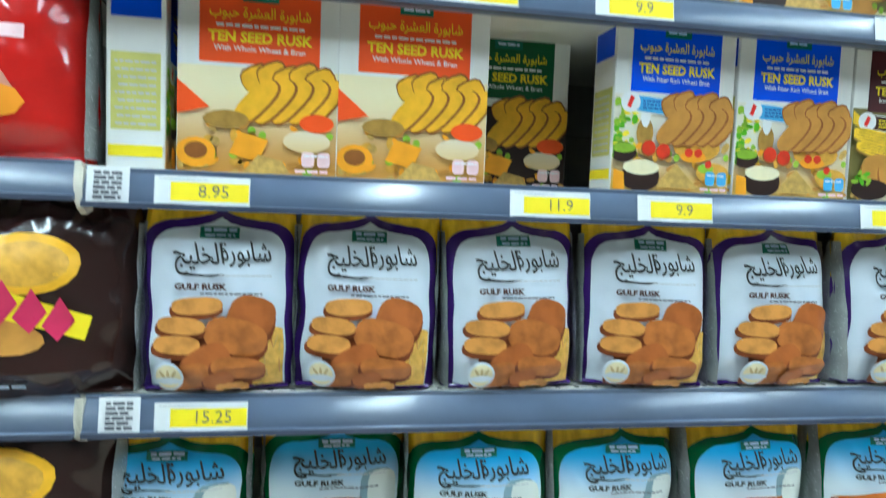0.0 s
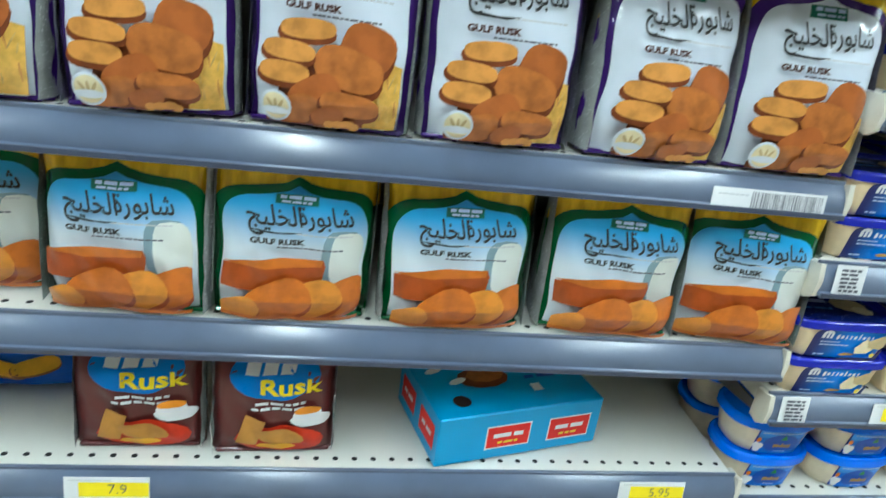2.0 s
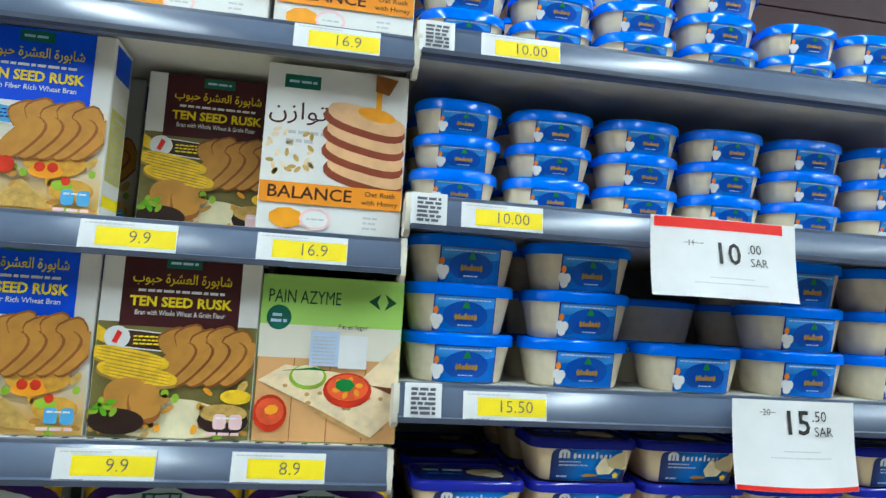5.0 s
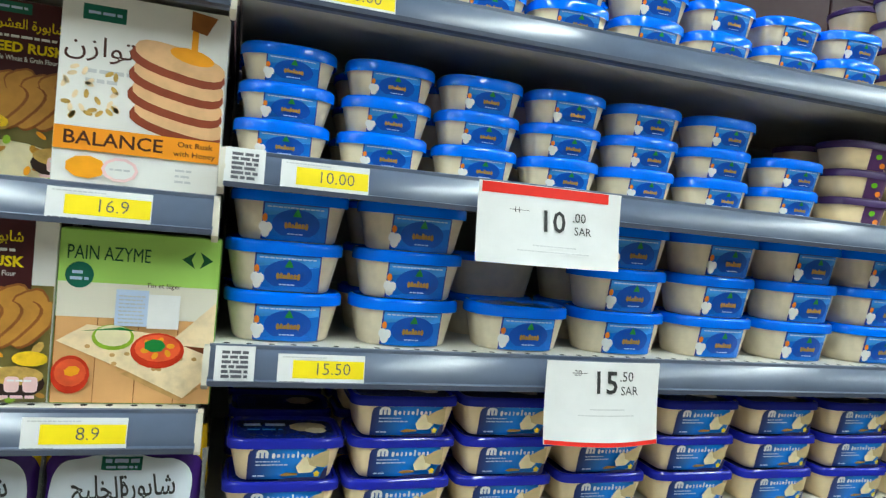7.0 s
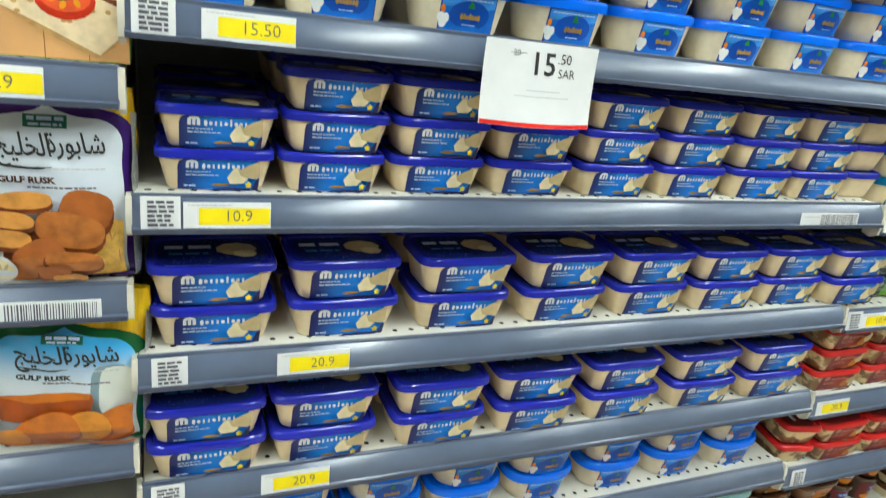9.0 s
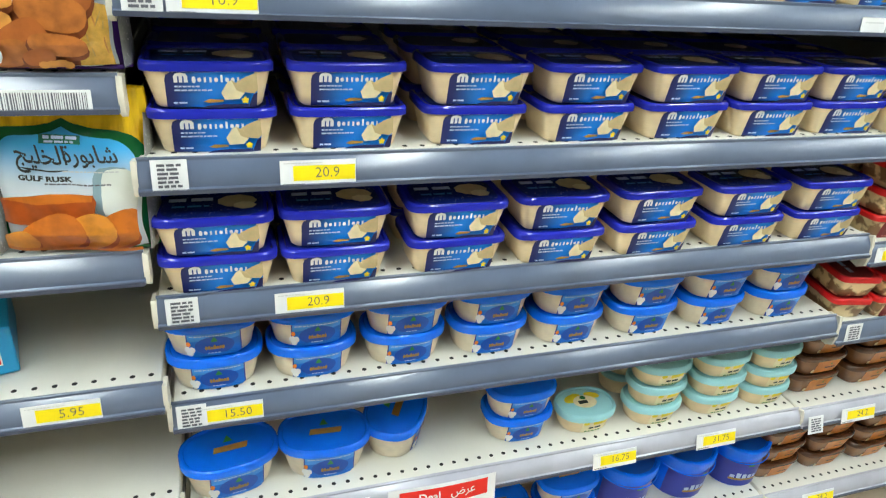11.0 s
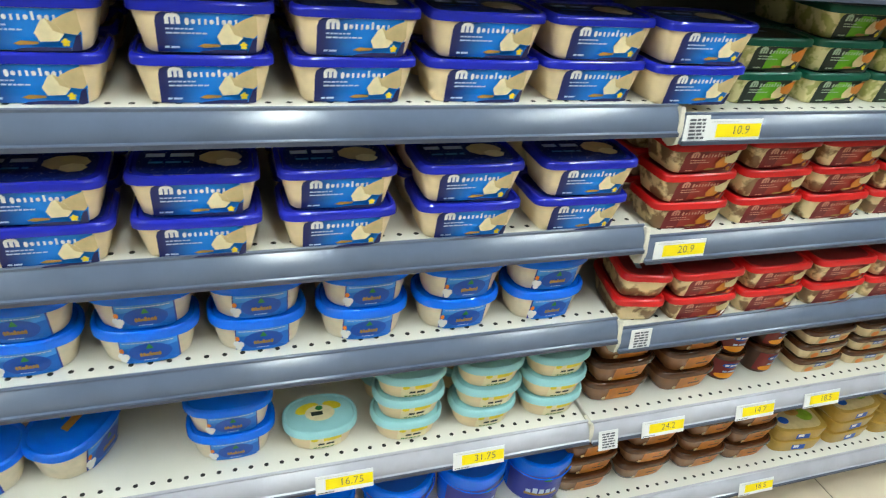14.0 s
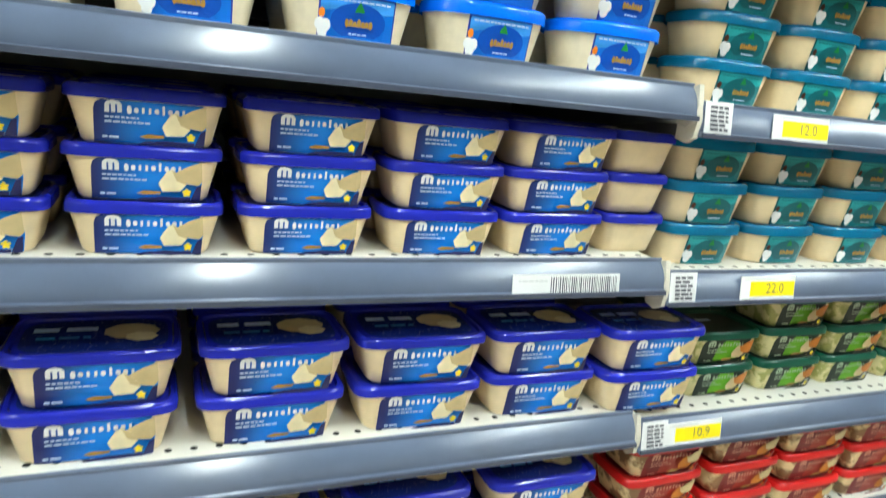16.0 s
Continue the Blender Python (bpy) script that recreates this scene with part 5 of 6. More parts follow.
def bag_face(w, h, d, seed, crease=0.0048, side=1):
    """The bulging, creased face of a filled bag: u across, v up."""
    off = Vector((seed * 7.3, seed * 3.1, seed * 1.7))

    def place(u, v, e):
        s, t = max(-1, min(1, 2 * u / w)), max(0, min(1, v / h))
        puff = (1 - abs(s) ** 3.5) ** 0.6 * (1 - 0.75 * max(0, (t - 0.55) / 0.45) ** 1.7) * (0.55 + 0.45 * min(1, t / 0.15))
        n1 = noise.noise(Vector((u * 14, v * 11, 0)) + off)
        n2 = noise.noise(Vector((u * 45 + v * 20, v * 22, 3)) + off)
        fold = crease * (n1 + 0.5 * n2) + crease * 1.2 * max(0, t - 0.72) * 9 * noise.noise(Vector((u * 42, v * 9, 9)) + off)
        edge = 1 - 0.35 * abs(s) ** 6
        pinch = 1 + 0.05 * noise.noise(Vector((0.3 if u > 0 else 4.3, v * 22, 5)) + off) - 0.03 * max(0, t - 0.85) / 0.15
        return (u * pinch, side * (-(d / 2) * puff - fold * edge - e), v)
    return place


def bag_shell(t, w, h, d, seed, low, high, split=0.7, crease=0.0048):
    g, nu, nv = Geo(), 26, 16
    for side in (1, -1):
        f = bag_face(w, h, d, seed if side == 1 else seed + 0.5, crease, side)
        for a, b, m in ((0.0, split, low), (split, 1.0, high)):
            v = [f(w * (i / nu - 0.5), h * (a + (b - a) * j / nv), 0) for j in range(nv + 1) for i in range(nu + 1)]
            g.add(v, [(j * (nu + 1) + i, j * (nu + 1) + i + 1, (j + 1) * (nu + 1) + i + 1, (j + 1) * (nu + 1) + i) for j in range(nv) for i in range(nu)], m)
    part("film", g, t, "glossy creased film")
    # gussets down both sides and the folded base
    for s in (-1, 1):
        g = Geo()
        rows = []
        for j in range(9):
            z = h * (0.02 + 0.86 * j / 8)
            k = d * 0.42 * (1 - 0.7 * (j / 8) ** 2)
            wob = 0.003 * noise.noise(Vector((s, j * 0.7, seed)))
            rows.append([(s * (w * 0.482 + wob), -k, z), (s * (w * 0.505 - wob), -k * 0.3, z), (s * (w * 0.49 + wob), k, z)])
        v = [p for r in rows for p in r]
        g.add(v, [(r * 3 + i, r * 3 + i + 1, r * 3 + i + 4, r * 3 + i + 3) for r in range(8) for i in range(2)], F_SILVER)
        part("gusset", g, t, "silver side gusset")
    part("base_fold", Geo().box(-w * 0.47, w * 0.47, -d * 0.28, d * 0.28, 0, 0.006, low, 0.002), t)


def arch(w, h, m, top=0.93, shoulder=0.74, foot=0.015):
    """Outline of the pointed-arch window, m metres inside the bag's edge."""
    a = w * 0.5 - m
    pts = [(-a, h * foot), (a, h * foot), (a, h * shoulder)]
    for i in range(1, 9):
        t = i / 8
        pts.append((a * (1 - 0.46 * t ** 2.6), h * (shoulder + (top - 0.05 - shoulder) * math.sin(t * math.pi / 2))))
    pts += [(a * 0.32, h * (top - 0.038)), (a * 0.14, h * (top - 0.02)), (0, h * top + 0.002)]
    left = [(-u, v) for u, v in reversed(pts[2:-1])]
    return pts + left


def window_bag(seed, green):
    w, h, d = (0.178, 0.228, 0.082) if not green else (0.190, 0.216, 0.084)
    words = "glossy sky blue and green rusk bag with a gold top" if green else "glossy white and purple rusk bag with a gold top"
    t = thing("rusk_bag", words, "rusk bag", "green rusk bags" if green else "purple rusk bags")
    rim = F_GREEN if green else F_PURPLE
    bag_shell(t, w, h, d, seed, rim, F_GOLD, 0.66, 0.0068 if green else 0.0055)
    a = Art(bag_face(w, h, d, seed, 0.0068 if green else 0.0055), 0.0009, 0.0075)
    top, sh = (0.77, 0.50) if green else (0.90, 0.66)
    a.shape(arch(w, h, 0.001, top + 0.045, sh + 0.05), rim, centre=(0, h * 0.45))
    win = arch(w, h, 0.012, top, sh, 0.02)
    a.shape(win, F_SKY if green else F_WHITE, centre=(0, h * 0.45))
    W = w - 0.026
    c = (-W / 2 + 0.001, W / 2 - 0.001, h * 0.025, h)
    if green:
        a.oval(W * 0.33, h * 0.39, W * 0.145, h * 0.165, F_MILKSHADE, n=16, power=3.5, cut=c)
        a.oval(W * 0.365, h * 0.385, W * 0.12, h * 0.16, F_MILK, n=16, power=3.5, cut=c)
    row = lambda v: h * ((0.445 + (v - 0.5) * 0.78) if green else 0.5 + (v - 0.5) * 0.96)
    a.rect(-W * 0.15, W * 0.14, row(0.81), row(0.875), C_LOGO)
    a.lines(0, row(0.857), W * 0.24, h * 0.018, P_PALE, seed=1)
    a.lines(0, row(0.828), W * 0.22, h * 0.012, P_PALE, seed=2)
    a.text(ARABIC_SECOND, -W * 0.15, row(0.72), h * 0.15, M_INK, fit=W * 0.37, bold=0.011, up=False, slant=-0.18)
    a.text(ARABIC_RUSK, W * 0.20, row(0.735), h * 0.14, M_INK, fit=W * 0.38, bold=0.011, slant=-0.18)
    a.shape([(-W * 0.32, row(0.63)), (-W * 0.05, row(0.612)), (W * 0.05, row(0.62)), (-W * 0.05, row(0.602)), (-W * 0.25, row(0.61))], M_INK)
    a.lines(W * 0.20, row(0.612), W * 0.40, h * 0.008, M_FAINT, seed=6)
    a.text("GULF RUSK", -W * 0.13, row(0.55), h * 0.042, C_BROWNTEXT if not green else M_INK, fit=W * 0.38, bold=0.05)
    a.lines(W * 0.1, row(0.515), W * 0.46, h * 0.009, M_GREYINK, seed=8)
    if green:
        a.shape([(-W * 0.5 + 0.001, h * 0.34), (W * 0.2, h * 0.40), (W * 0.22, h * 0.36), (W * 0.18, h * 0.2), (-W * 0.5 + 0.001, h * 0.2)], G_CRUST, centre=(-W * 0.15, h * 0.28))
        a.shape([(-W * 0.5 + 0.001, h * 0.35), (-W * 0.1, h * 0.40), (W * 0.2, h * 0.40), (W * 0.19, h * 0.36), (-W * 0.2, h * 0.33)], G_TOAST)
        for i, (u, v, p, q) in enumerate(((0.34, 0.17, 0.24, 0.12), (0.12, 0.15, 0.24, 0.13), (-0.12, 0.14, 0.26, 0.14), (-0.38, 0.08, 0.16, 0.09))):
            slice_of(a, W * u, h * v, W * p, h * q, 28, G_PALE if i % 2 else G_TOAST, G_CRUST, c)
        a.rect(c[0], c[1], h * 0.025, h * 0.05, G_TOAST)
    else:
        a.shape([(W * 0.22, h * 0.03), (c[1], h * 0.03), (c[1], h * 0.33), (W * 0.40, h * 0.35), (W * 0.32, h * 0.28), (W * 0.26, h * 0.14)], F_WHEAT, centre=(W * 0.38, h * 0.16))
        ears = random.Random(6)
        for i in range(20):
            u, v = W * ears.uniform(0.28, 0.47), h * ears.uniform(0.06, 0.36)
            a.oval(u, v, W * 0.006, h * ears.uniform(0.02, 0.05), (F_WHEAT, C_OCHRE3, C_GRAIN)[i % 3], ears.uniform(-40, 10), 6, cut=c, up=False)
        a.layer += 1
        a.shape([(-W * 0.36, h * 0.03), (W * 0.26, h * 0.03), (W * 0.30, h * 0.22), (W * 0.12, h * 0.36), (-W * 0.30, h * 0.28)], C_OCHRE2, centre=(-W * 0.05, h * 0.15))
        for u, v, p, q, g, face in ((0.25, 0.40, 0.19, 0.115, -16, C_DISC), (0.13, 0.30, 0.25, 0.10, -14, C_OCHRE), (-0.155, 0.455, 0.20, 0.048, 3, C_OCHRE3), (-0.27, 0.355, 0.19, 0.048, -4, C_OCHRE3), (-0.29, 0.26, 0.18, 0.05, -2, C_OCHRE3),
                                    (-0.08, 0.17, 0.20, 0.09, 32, C_DISC), (-0.22, 0.09, 0.20, 0.075, 20, C_OCHRE), (0.16, 0.145, 0.21, 0.06, -6, C_OCHRE), (0.02, 0.085, 0.12, 0.045, 12, C_DISC)):
            slice_of(a, W * u, h * v, W * p, h * q, g, face, C_OCHRE2, c, 0.24 if face is C_OCHRE3 else 0.15)
        for u, v, p in ((0.10, 0.05, 0.05), (0.16, 0.055, 0.06), (0.04, 0.045, 0.04), (0.21, 0.045, 0.04)):
            a.oval(W * u, h * v, W * p, h * 0.02, C_OCHRE3, 8, 8, cut=c, up=False)
        a.layer += 1
        a.oval(-W * 0.33, h * 0.105, W * 0.11, h * 0.075, F_WHITE, n=18)
        a.oval(-W * 0.33, h * 0.105, W * 0.092, h * 0.063, C_FLOUR, n=16)
        for turn in (-30, 0, 30):
            a.oval(-W * 0.33 + W * 0.0012 * turn, h * 0.115, W * 0.012, h * 0.03, P_HALVA2, -turn, 7, up=False)
        a.layer += 1
        a.oval(-W * 0.33, h * 0.085, W * 0.10, h * 0.02, F_WHITE, n=12)
    part("front_print", a.g, t, "printed window with lettering and rusks")
    return t


for i, x in enumerate((-1.19, -1.014, -0.825, -0.64, -0.452, -0.26, -0.078)):
    put(("purple_window_bag", i % 4), lambda: window_bag(1 + i, False), pose(x, 0.044, surface("A", 3) + 0.0015, -3, (0, 1, -1.2, 0.6, -0.5, 1, -0.8)[i], (3, -3, 2, -5, 0, 4, -4)[i]))
for i, x in enumerate((-1.247, -1.048, -0.858, -0.673, -0.47, -0.262, -0.078)):
    put(("green_window_bag", i % 5), lambda: window_bag(11 + i, True), pose(x, (0.058, 0.088)[i] if i < 2 else 0.044, surface("A", 4) + 0.0015, -3, (0, 1, -1, 1.2, -0.8, 0.5, 1)[i], (0, 3, -6, 4, 1, -3, -9)[i]))


def pillow(name, words, w, h, d, film, seed, art, group=""):
    t = thing(name, words, "bag", group)
    bag_shell(t, w, h, d, seed, film, film, 0.6, 0.011)
    a = Art(bag_face(w, h, d, seed, 0.011), 0.0008, 0.011)
    art(a, w, h)
    if a.g.v:
        part("front_print", a.g, t, "printed front")
    return t


def art_choc(a, w, h):
    a.oval(w * 0.08, h * 0.68, w * 0.20, h * 0.15, C_RUSKGOLD, n=18)
    a.oval(w * 0.08, h * 0.68, w * 0.16, h * 0.11, C_BASKET, n=18)
    a.oval(-w * 0.1, h * 0.36, w * 0.26, h * 0.10, C_RUSK, -12, n=18)
    a.shape([(-w * 0.2, h * 0.5), (w * 0.3, h * 0.3), (w * 0.32, h * 0.42), (-w * 0.1, h * 0.6)], M_YELLOW)
    for i in range(5):
        a.shape([(w * (-0.26 + 0.1 * i), h * (0.56 - 0.045 * i)), (w * (-0.20 + 0.1 * i), h * (0.48 - 0.045 * i)), (w * (-0.14 + 0.1 * i), h * (0.58 - 0.045 * i)), (w * (-0.19 + 0.1 * i), h * (0.70 - 0.045 * i))], P_MAGENTA, up=False)
    a.layer += 1
    a.lines(-w * 0.1, h * 0.08, w * 0.4, h * 0.02, P_PALE)


def art_red(a, w, h):
    a.lines(w * 0.0, h * 0.55, w * 0.5, h * 0.06, C_PINK, seed=3)
    a.shape([(-w * 0.2, h * 0.84), (w * 0.1, h * 0.88), (w * 0.02, h * 0.6), (w * 0.22, h * 0.28), (w * 0.05, h * 0.2), (-w * 0.12, h * 0.55)], P_ROSE)
    a.oval(-w * 0.05, h * 0.8, w * 0.2, h * 0.12, C_OCHRE, n=12)
    a.oval(w * 0.1, h * 0.25, w * 0.15, h * 0.08, C_BALANCE, n=9)


def art_brick(a, w, h):
    a.lines(0, h * 0.8, w * 0.7, h * 0.03, C_PINK, seed=4)
    a.lines(0, h * 0.7, w * 0.6, h * 0.03, C_PINK, seed=5)
    a.oval(0, h * 0.35, w * 0.3, h * 0.2, C_OCHRE, n=14)


def art_top(a, w, h):
    a.oval(0, h * 0.72, w * 0.36, h * 0.19, P_SKY, n=22)
    for i in range(3):
        a.rect(w * (-0.24 + 0.14 * i), w * (-0.13 + 0.14 * i), h * 0.73, h * 0.86, P_WHITE, skew=w * 0.03, up=False)
    a.layer += 1
    a.text("Rusk", w * 0.12, h * 0.635, h * 0.17, M_YELLOW, fit=w * 0.5, bold=0.03)
    a.lines(w * 0.05, h * 0.50, w * 0.4, h * 0.025, P_WHITE, seed=2)
    a.lines(w * 0.05, h * 0.455, w * 0.46, h * 0.025, P_WHITE, seed=3)
    a.oval(w * 0.05, h * 0.16, w * 0.36, h * 0.14, C_TOMATO, n=16)
    a.oval(w * 0.3, h * 0.35, w * 0.17, h * 0.06, P_WHITE, n=16)
    a.oval(w * 0.27, h * 0.40, w * 0.12, h * 0.07, P_WHITE, n=14)
    a.oval(w * 0.27, h * 0.44, w * 0.11, h * 0.035, C_BALANCE, n=14)
    a.shape([(-w * 0.3, h * 0.14), (-w * 0.14, h * 0.1), (-w * 0.06, h * 0.36), (-w * 0.22, h * 0.4)], C_RUSK)
    a.oval(w * 0.05, h * 0.2, w * 0.2, h * 0.08, C_RUSK, -6, n=14)
    a.oval(w * 0.02, h * 0.1, w * 0.16, h * 0.035, C_RUSKGOLD, n=10)


def art_bluebag(a, w, h):
    a.oval(-w * 0.22, h * 0.62, w * 0.17, h * 0.17, P_REDB, 6, n=14)
    a.oval(-w * 0.22, h * 0.60, w * 0.14, h * 0.10, P_WHITE, 6, n=14)
    a.lines(-w * 0.22, h * 0.60, w * 0.22, h * 0.07, P_BROWN, seed=2)
    a.shape([(-w * 0.36, h * 0.42), (w * 0.02, h * 0.40), (w * 0.05, h * 0.47), (-w * 0.34, h * 0.50)], M_YELLOW)
    for u, v, turn in ((-0.16, 0.22, 10), (0.04, 0.20, -8), (0.18, 0.24, 14)):
        slice_of(a, w * u, h * v, w * 0.11, h * 0.09, turn, C_RUSKGOLD, C_CRUST)
    a.oval(w * 0.33, h * 0.5, w * 0.05, h * 0.12, C_BOWL, n=12)
    a.lines(w * 0.2, h * 0.78, w * 0.2, h * 0.05, P_PALE, seed=7)


t = pillow("red_biscuit_bag", "glossy red plastic biscuit bag with white lettering", 0.24, 0.25, 0.12, F_RED, 21, art_red)
t.matrix_basis = pose(-1.455, 0.045, surface("Z", 2) + 0.001, 0, 0, 6)
t = pillow("brown_biscuit_bag", "glossy dark brown biscuit bag with printed toast slices", 0.27, 0.225, 0.13, F_CHOC, 22, art_choc, "brown biscuit bags")
t.matrix_basis = pose(-1.415, 0.035, surface("Z", 3) + 0.001, 0, 0, 8)
copy_thing(t, pose(-1.43, 0.05, surface("Z", 4) + 0.001, 0, 0, -5))
t = pillow("brown_rusk_packet", "maroon rusk packet with a blue oval and yellow lettering", 0.162, 0.172, 0.06, F_MAROON, 23, art_top, "maroon rusk packets")
t.matrix_basis = pose(-0.862, 0.058, surface("A", 5) + 0.0005, -5, 0, 2)
copy_thing(t, pose(-0.688, 0.052, surface("A", 5) + 0.0005, -5, 0, 3))
t = pillow("brick_red_bag", "brick-red glossy bag with pale small lettering", 0.18, 0.20, 0.10, F_BRICK, 24, art_brick, "brick-red bags")
t.matrix_basis = pose(-0.86, 0.09, surface("A", 6) + 0.0005, -3, 0, 0)
for x, a in ((-0.68, 4), (-0.525, -5)):
    copy_thing(t, pose(x, 0.085, surface("A", 6) + 0.0005, -4, 0, a))
copy_thing(t, pose(-0.29, 0.06, surface("A", 7) + 0.0005, -4, 0, 8))
t = pillow("blue_biscuit_bag", "crumpled deep blue glossy bag with printed toast", 0.30, 0.14, 0.11, F_BLUE, 25, art_bluebag, "blue bags")
t.matrix_basis = pose(-1.085, 0.19, surface("A", 5) + 0.0005, -20, 0, 3)
copy_thing(t, pose(-1.262, 0.078, surface("A", 5) + 0.0005, -16, 0, 4))


def toast_box():
    w, d, h = 0.267, 0.165, 0.08
    t = thing("toast_carton", "bright cyan toast carton lying flat with red panels", "carton")
    part("carton", Geo().box(0, w, 0, d, 0, h, P_TOASTBOX, 0.002), t)
    a = Art(lambda u, v, e: (u, -0.0002 - e, v), 0.0002, 1)
    for u in (0.28, 0.66):
        a.rect(w * u, w * (u + 0.27), h * 0.22, h * 0.72, P_WHITE)
        a.rect(w * u + 0.002, w * (u + 0.27) - 0.002, h * 0.25, h * 0.69, M_REDINK)
        a.lines(w * (u + 0.135), h * 0.50, w * 0.18, h * 0.09, P_WHITE, seed=int(u * 9))
        a.lines(w * (u + 0.135), h * 0.35, w * 0.12, h * 0.05, P_YEL, seed=int(u * 7))
    part("front_print", a.g, t, "red panels", smooth=False)
    a = Art(lambda u, v, e: (-0.0002 - e, d - u, v), 0.0002, 1)
    for u in (0.1, 0.58):
        a.rect(d * u, d * (u + 0.34), h * 0.25, h * 0.75, M_REDINK)
        a.lines(d * (u + 0.17), h * 0.5, d * 0.22, h * 0.09, P_WHITE)
    part("side_print", a.g, t, "red panels", smooth=False)
    a = Art(lambda u, v, e: (u, v, h + 0.0002 + e), 0.0002, 1)
    a.oval(w * 0.38, d * 0.52, w * 0.16, d * 0.16, C_OCHRE2, n=10)
    a.oval(w * 0.40, d * 0.55, w * 0.12, d * 0.11, C_OCHRE, n=8)
    for u, v in ((0.12, 0.7), (0.22, 0.5), (0.42, 0.76), (0.52, 0.66)):
        a.oval(w * u, d * v, w * 0.06, d * 0.04, P_WHITE, 20, n=9)
    a.rect(w * 0.58, w * 0.88, d * 0.56, d * 0.80, M_REDINK)
    a.lines(w * 0.73, d * 0.68, w * 0.24, d * 0.07, P_WHITE, seed=7)
    a.lines(w * 0.72, d * 0.44, w * 0.2, d * 0.05, P_DEEP, seed=8)
    a.oval(w * 0.17, d * 0.2, w * 0.05, d * 0.08, C_BOWL, n=14)
    a.rect(w * 0.62, w * 0.68, d * 0.22, d * 0.33, P_WHITE)
    part("top_print", a.g, t, "toast picture and red panel", smooth=False)
    return t


toast_box().matrix_basis = pose(-0.465, 0.004, surface("A", 5) + 0.0035, 0, 0, 14)


# ---- buckets, cups and packs ----
def round_ring(r, z, n=28, cx=0.0, cy=0.0):
    return [(cx + r * math.cos(2 * math.pi * i / n), cy + r * math.sin(2 * math.pi * i / n), z) for i in range(n)]


def round_front(r0, r1, h):
    def place(u, v, e):
        r = r0 + (r1 - r0) * v / h + e
        return (r * math.sin(u / r), -r * math.cos(u / r), v)
    return place


def bucket():
    t = thing("halva_bucket", "round bright blue halva bucket with a blue lid", "bucket", "blue halva buckets")
    r0, r1, h = 0.066, 0.074, 0.118
    part("body", Geo().loft([round_ring(r0 * 0.96, 0), round_ring(r0, 0.003), round_ring(r1, h)], M_BLUELID), t)
    lid = part("lid", Geo().loft([round_ring(r1 * 1.02, h - 0.012), round_ring(r1 * 1.07, h - 0.012), round_ring(r1 * 1.07, h + 0.006), round_ring(r1 * 1.04, h + 0.009), round_ring(r1 * 0.96, h + 0.009), round_ring(r1 * 0.93, h + 0.004)], M_BLUELID), t, "bright blue lid")
    a = Art(round_front(r0, r1, h), 0.0006, 0.012)
    a.rect(-0.085, 0.085, 0.004, h - 0.03, P_FRAME)
    a.shape([(0.0, h * 0.62), (0.018, h * 0.60), (0.02, h * 0.68), (0.008, h * 0.73)], P_LEAF)
    for i in range(5):
        a.rect(-0.035 + i * 0.015, -0.024 + i * 0.015, h * 0.22, h * (0.36 + 0.06 * ((i * 3) % 4) / 3), P_PALE, up=False)
    a.layer += 1
    a.rect(-0.038, 0.040, h * 0.22, h * 0.28, P_GOLD)
    part("label_print", a.g, t, "deep blue printed wrap")
    a = Art(lambda u, v, e: (u, v, h + 0.004 + e), 0.0006, 1)
    a.oval(0, 0, r1 * 0.9, r1 * 0.9, P_DEEP, n=28)
    a.shape([(-0.008, 0.02), (0.008, 0.02), (0.0, 0.038)], P_LEAF)
    a.rect(-0.03, 0.03, -0.004, 0.012, P_PALE)
    a.lines(0, -0.02, 0.05, 0.005, P_PALE)
    part("lid_print", a.g, lid, "deep blue lid print", smooth=False)
    # wire handle folded down the front
    g, n = Geo(), 14
    for i in range(n):
        a0, a1 = math.pi * (1.04 + 0.92 * i / n), math.pi * (1.04 + 0.92 * (i + 1) / n)
        p = [(r1 * 1.09 * math.cos(b), r1 * 1.09 * math.sin(b), h - 0.016 - 0.012 * math.sin((b - math.pi))) for b in (a0, a1)]
        g.loft([[(x, y, z - 0.002), (x * 1.02, y * 1.02, z), (x, y, z + 0.002), (x * 0.985, y * 0.985, z)] for x, y, z in p], M_BLUELID)
    part("handle", g, t, "thin folded handle")
    return t


for i, x in enumerate((0.970, 1.135, 1.298)):
    put("bucket", bucket, pose(x, 0.105, surface("B", 8) + 0.0005, 0, 0, (-4, 8, -10)[i]))


def cup():
    t = thing("dessert_cup", "small round dark red dessert cup with a printed label", "cup", "dessert cups")
    r0, r1, h = 0.034, 0.042, 0.072
    part("body", Geo().loft([round_ring(r0 * 0.94, 0), round_ring(r0, 0.003), round_ring(r1, h)], P_BROWN), t)
    part("lid", Geo().loft([round_ring(r1 * 1.02, h - 0.006), round_ring(r1 * 1.07, h - 0.006), round_ring(r1 * 1.07, h + 0.003), round_ring(r1, h + 0.004), round_ring(r1 * 0.92, h + 0.001)], M_BROWNLID), t)
    a = Art(round_front(r0, r1, h), 0.0006, 0.01)
    a.rect(-0.04, 0.04, 0.008, h - 0.012, P_WINE)
    a.oval(0.0, h * 0.22, 0.03, h * 0.12, C_BALANCE, n=12)
    a.oval(0, h * 0.66, 0.02, h * 0.1, P_DEEP, n=14)
    a.lines(0, h * 0.66, 0.03, 0.005, P_WHITE)
    a.lines(0, h * 0.42, 0.03, 0.005, P_PALE)
    part("label_print", a.g, t, "dark red printed label")
    return t


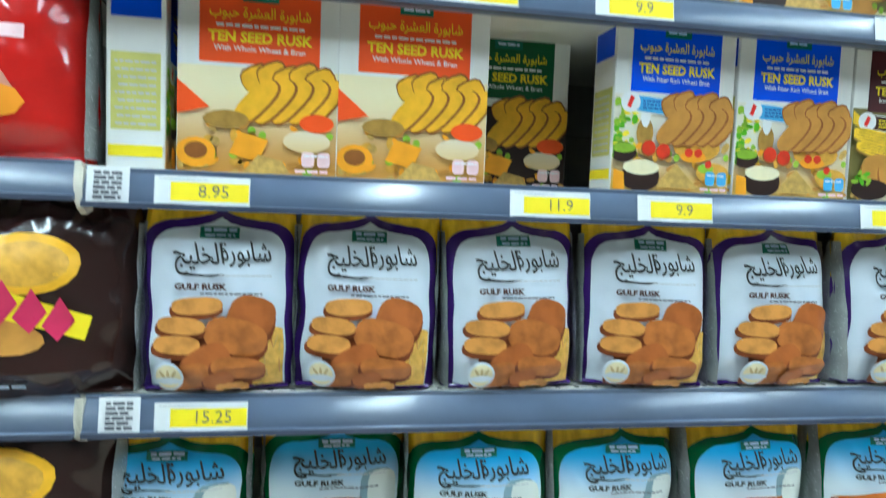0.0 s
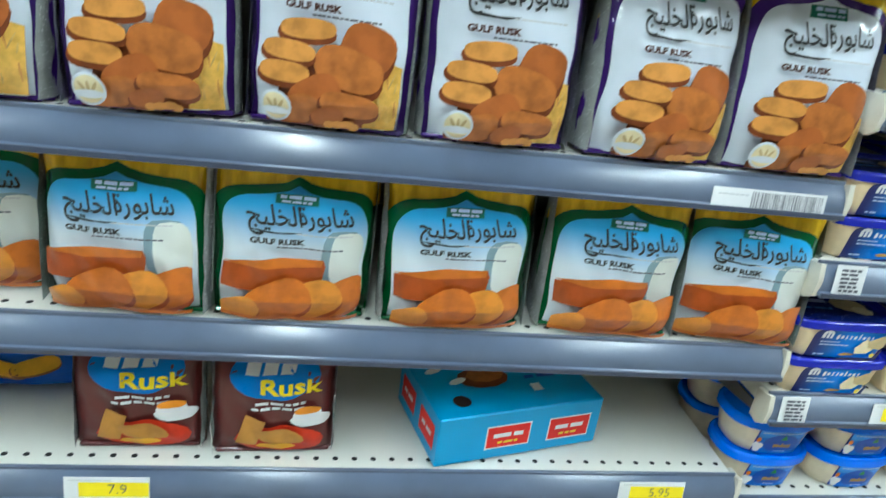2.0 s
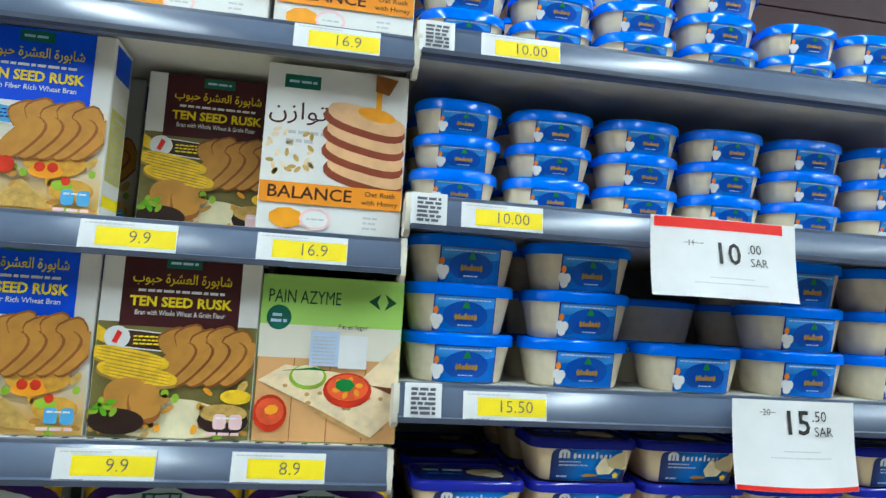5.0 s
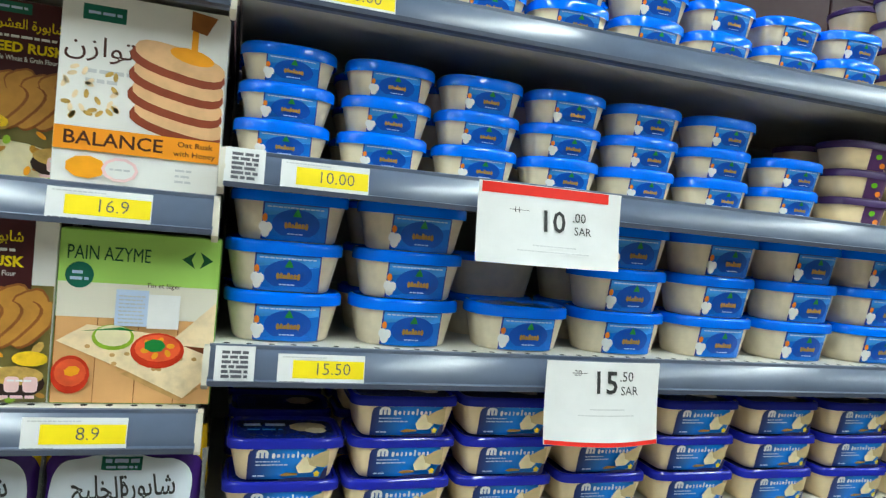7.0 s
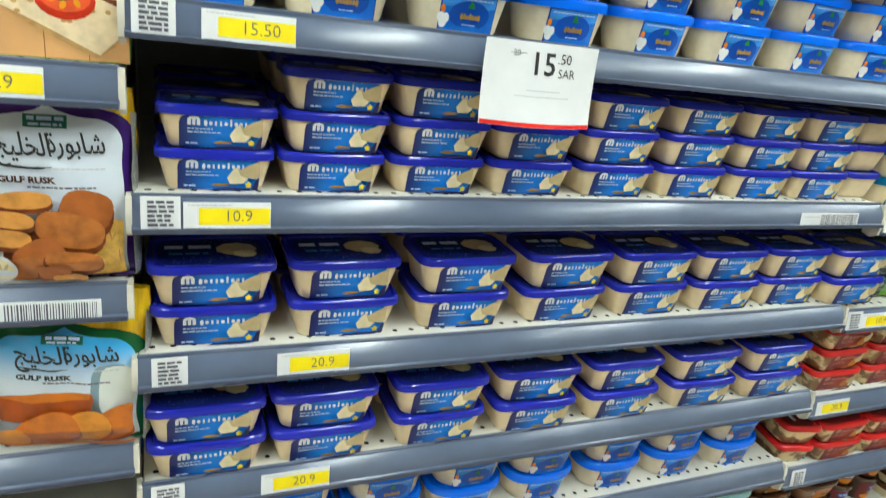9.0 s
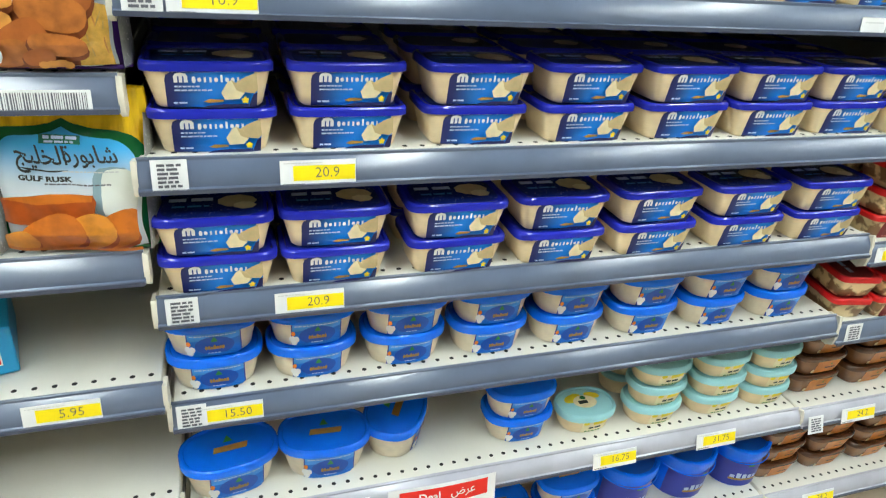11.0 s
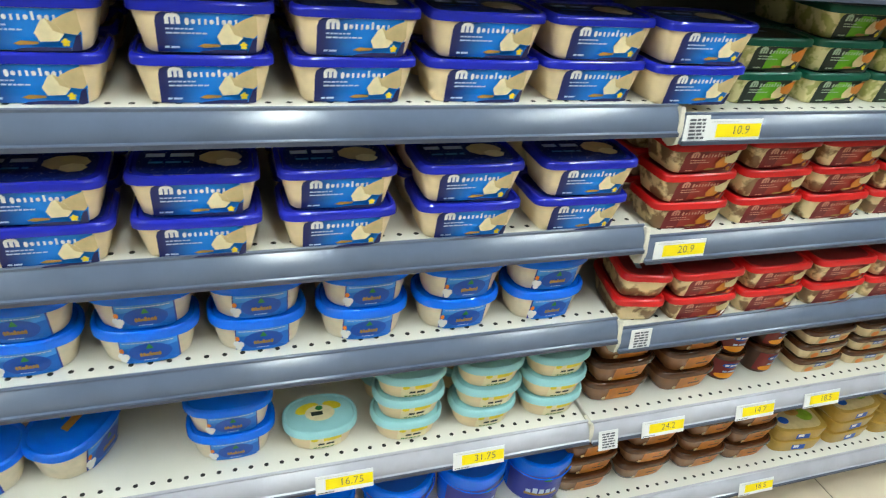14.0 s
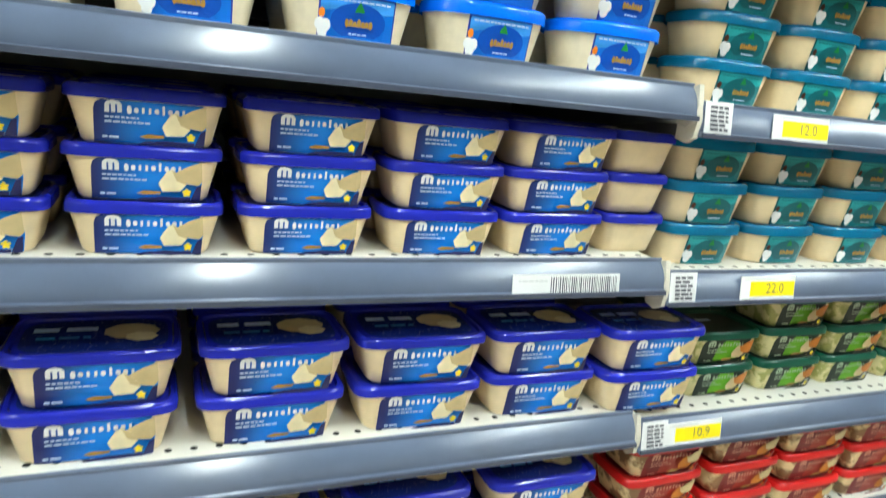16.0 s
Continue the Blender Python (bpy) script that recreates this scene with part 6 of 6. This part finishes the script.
for x, y in ((1.705, 0.05), (1.815, 0.055)):
    for j in range(2):
        put("cup", cup, pose(x, y + 0.04, surface("C", 7) + 0.0005 + j * 0.0755, 0, 0, 20 * (x > 1.8) - 6))


def gold_pack():
    t = thing("biscuit_pack", "flat golden wafer pack with a blue and red emblem", "pack", "golden packs")
    w, d, h = 0.15, 0.10, 0.036
    part("tray", Geo().loft([superring(w * 0.46, d * 0.46, 0, 5, 28), superring(w * 0.5, d * 0.5, h * 0.8, 5, 28), superring(w * 0.5, d * 0.5, h, 5, 28)], M_GOLDPACK), t)
    a = Art(lambda u, v, e: (u, v, h + e), 0.0005, 1)
    a.oval(-w * 0.02, 0, w * 0.44, d * 0.42, P_HALVA2, n=24, power=4)
    a.oval(w * 0.2, d * 0.02, w * 0.16, d * 0.2, C_LETTUCE, n=10)
    a.oval(-w * 0.27, -d * 0.12, w * 0.1, d * 0.12, P_DEEP, n=14)
    a.oval(0.0, d * 0.12, w * 0.14, d * 0.12, C_CARAMELPACK, n=9)
    part("top_print", a.g, t, "printed lid", smooth=False)
    a = Art(lambda u, v, e: (u, -d * 0.485 - e, v), 0.0006, 1)
    a.rect(-w * 0.12, w * 0.14, h * 0.2, h * 0.8, P_DEEP)
    a.lines(w * 0.01, h * 0.5, w * 0.2, h * 0.25, P_WHITE)
    part("front_print", a.g, t, "blue emblem", smooth=False)
    return t


M_GOLDPACK = mat("golden_plastic_tray", paint(178, 142, 60), 0.3, vary=0.2, scale=30, coat=0.4)
C_CARAMELPACK = mat("printed_wafer", paint(200, 150, 70), 0.35, vary=0.2, scale=50)
for i, x in enumerate((2.02, 2.185, 2.345, 2.505)):
    for j in range(2 if i == 0 else 3):
        put("gold_pack", gold_pack, pose(x, 0.085, surface("C", 8) + 0.0005 + j * 0.038, 0, 0, (-6, 3, -2, 5)[i]))

# ---- floor tiles, one by one near the shelves ----
tile = Geo().box(0.002, 0.298, 0.002, 0.298, -0.004, 0.0, M_TILE, 0.0015).mesh("tile")
rest = Geo()
for i in range(-20, 20):
    for j in range(-15, 5):
        x, y = 0.975 + 0.3 * i, -0.155 + 0.3 * j
        if x < -6 or x > 6.7 or y < -4.4 or y > 0.9:
            continue
        if -7 <= i <= 9 and -4 <= j <= 2:
            ob = new("tile", tile)
            ob.parent, ob.location = FLOOR, (x, y, 0)
        else:
            rest.box(x + 0.002, x + 0.298, y + 0.002, y + 0.298, -0.004, 0.0, M_TILE)
far = part("far_tiles", rest, FLOOR, "further cream tiles")
tagged(far, kind="stuff")
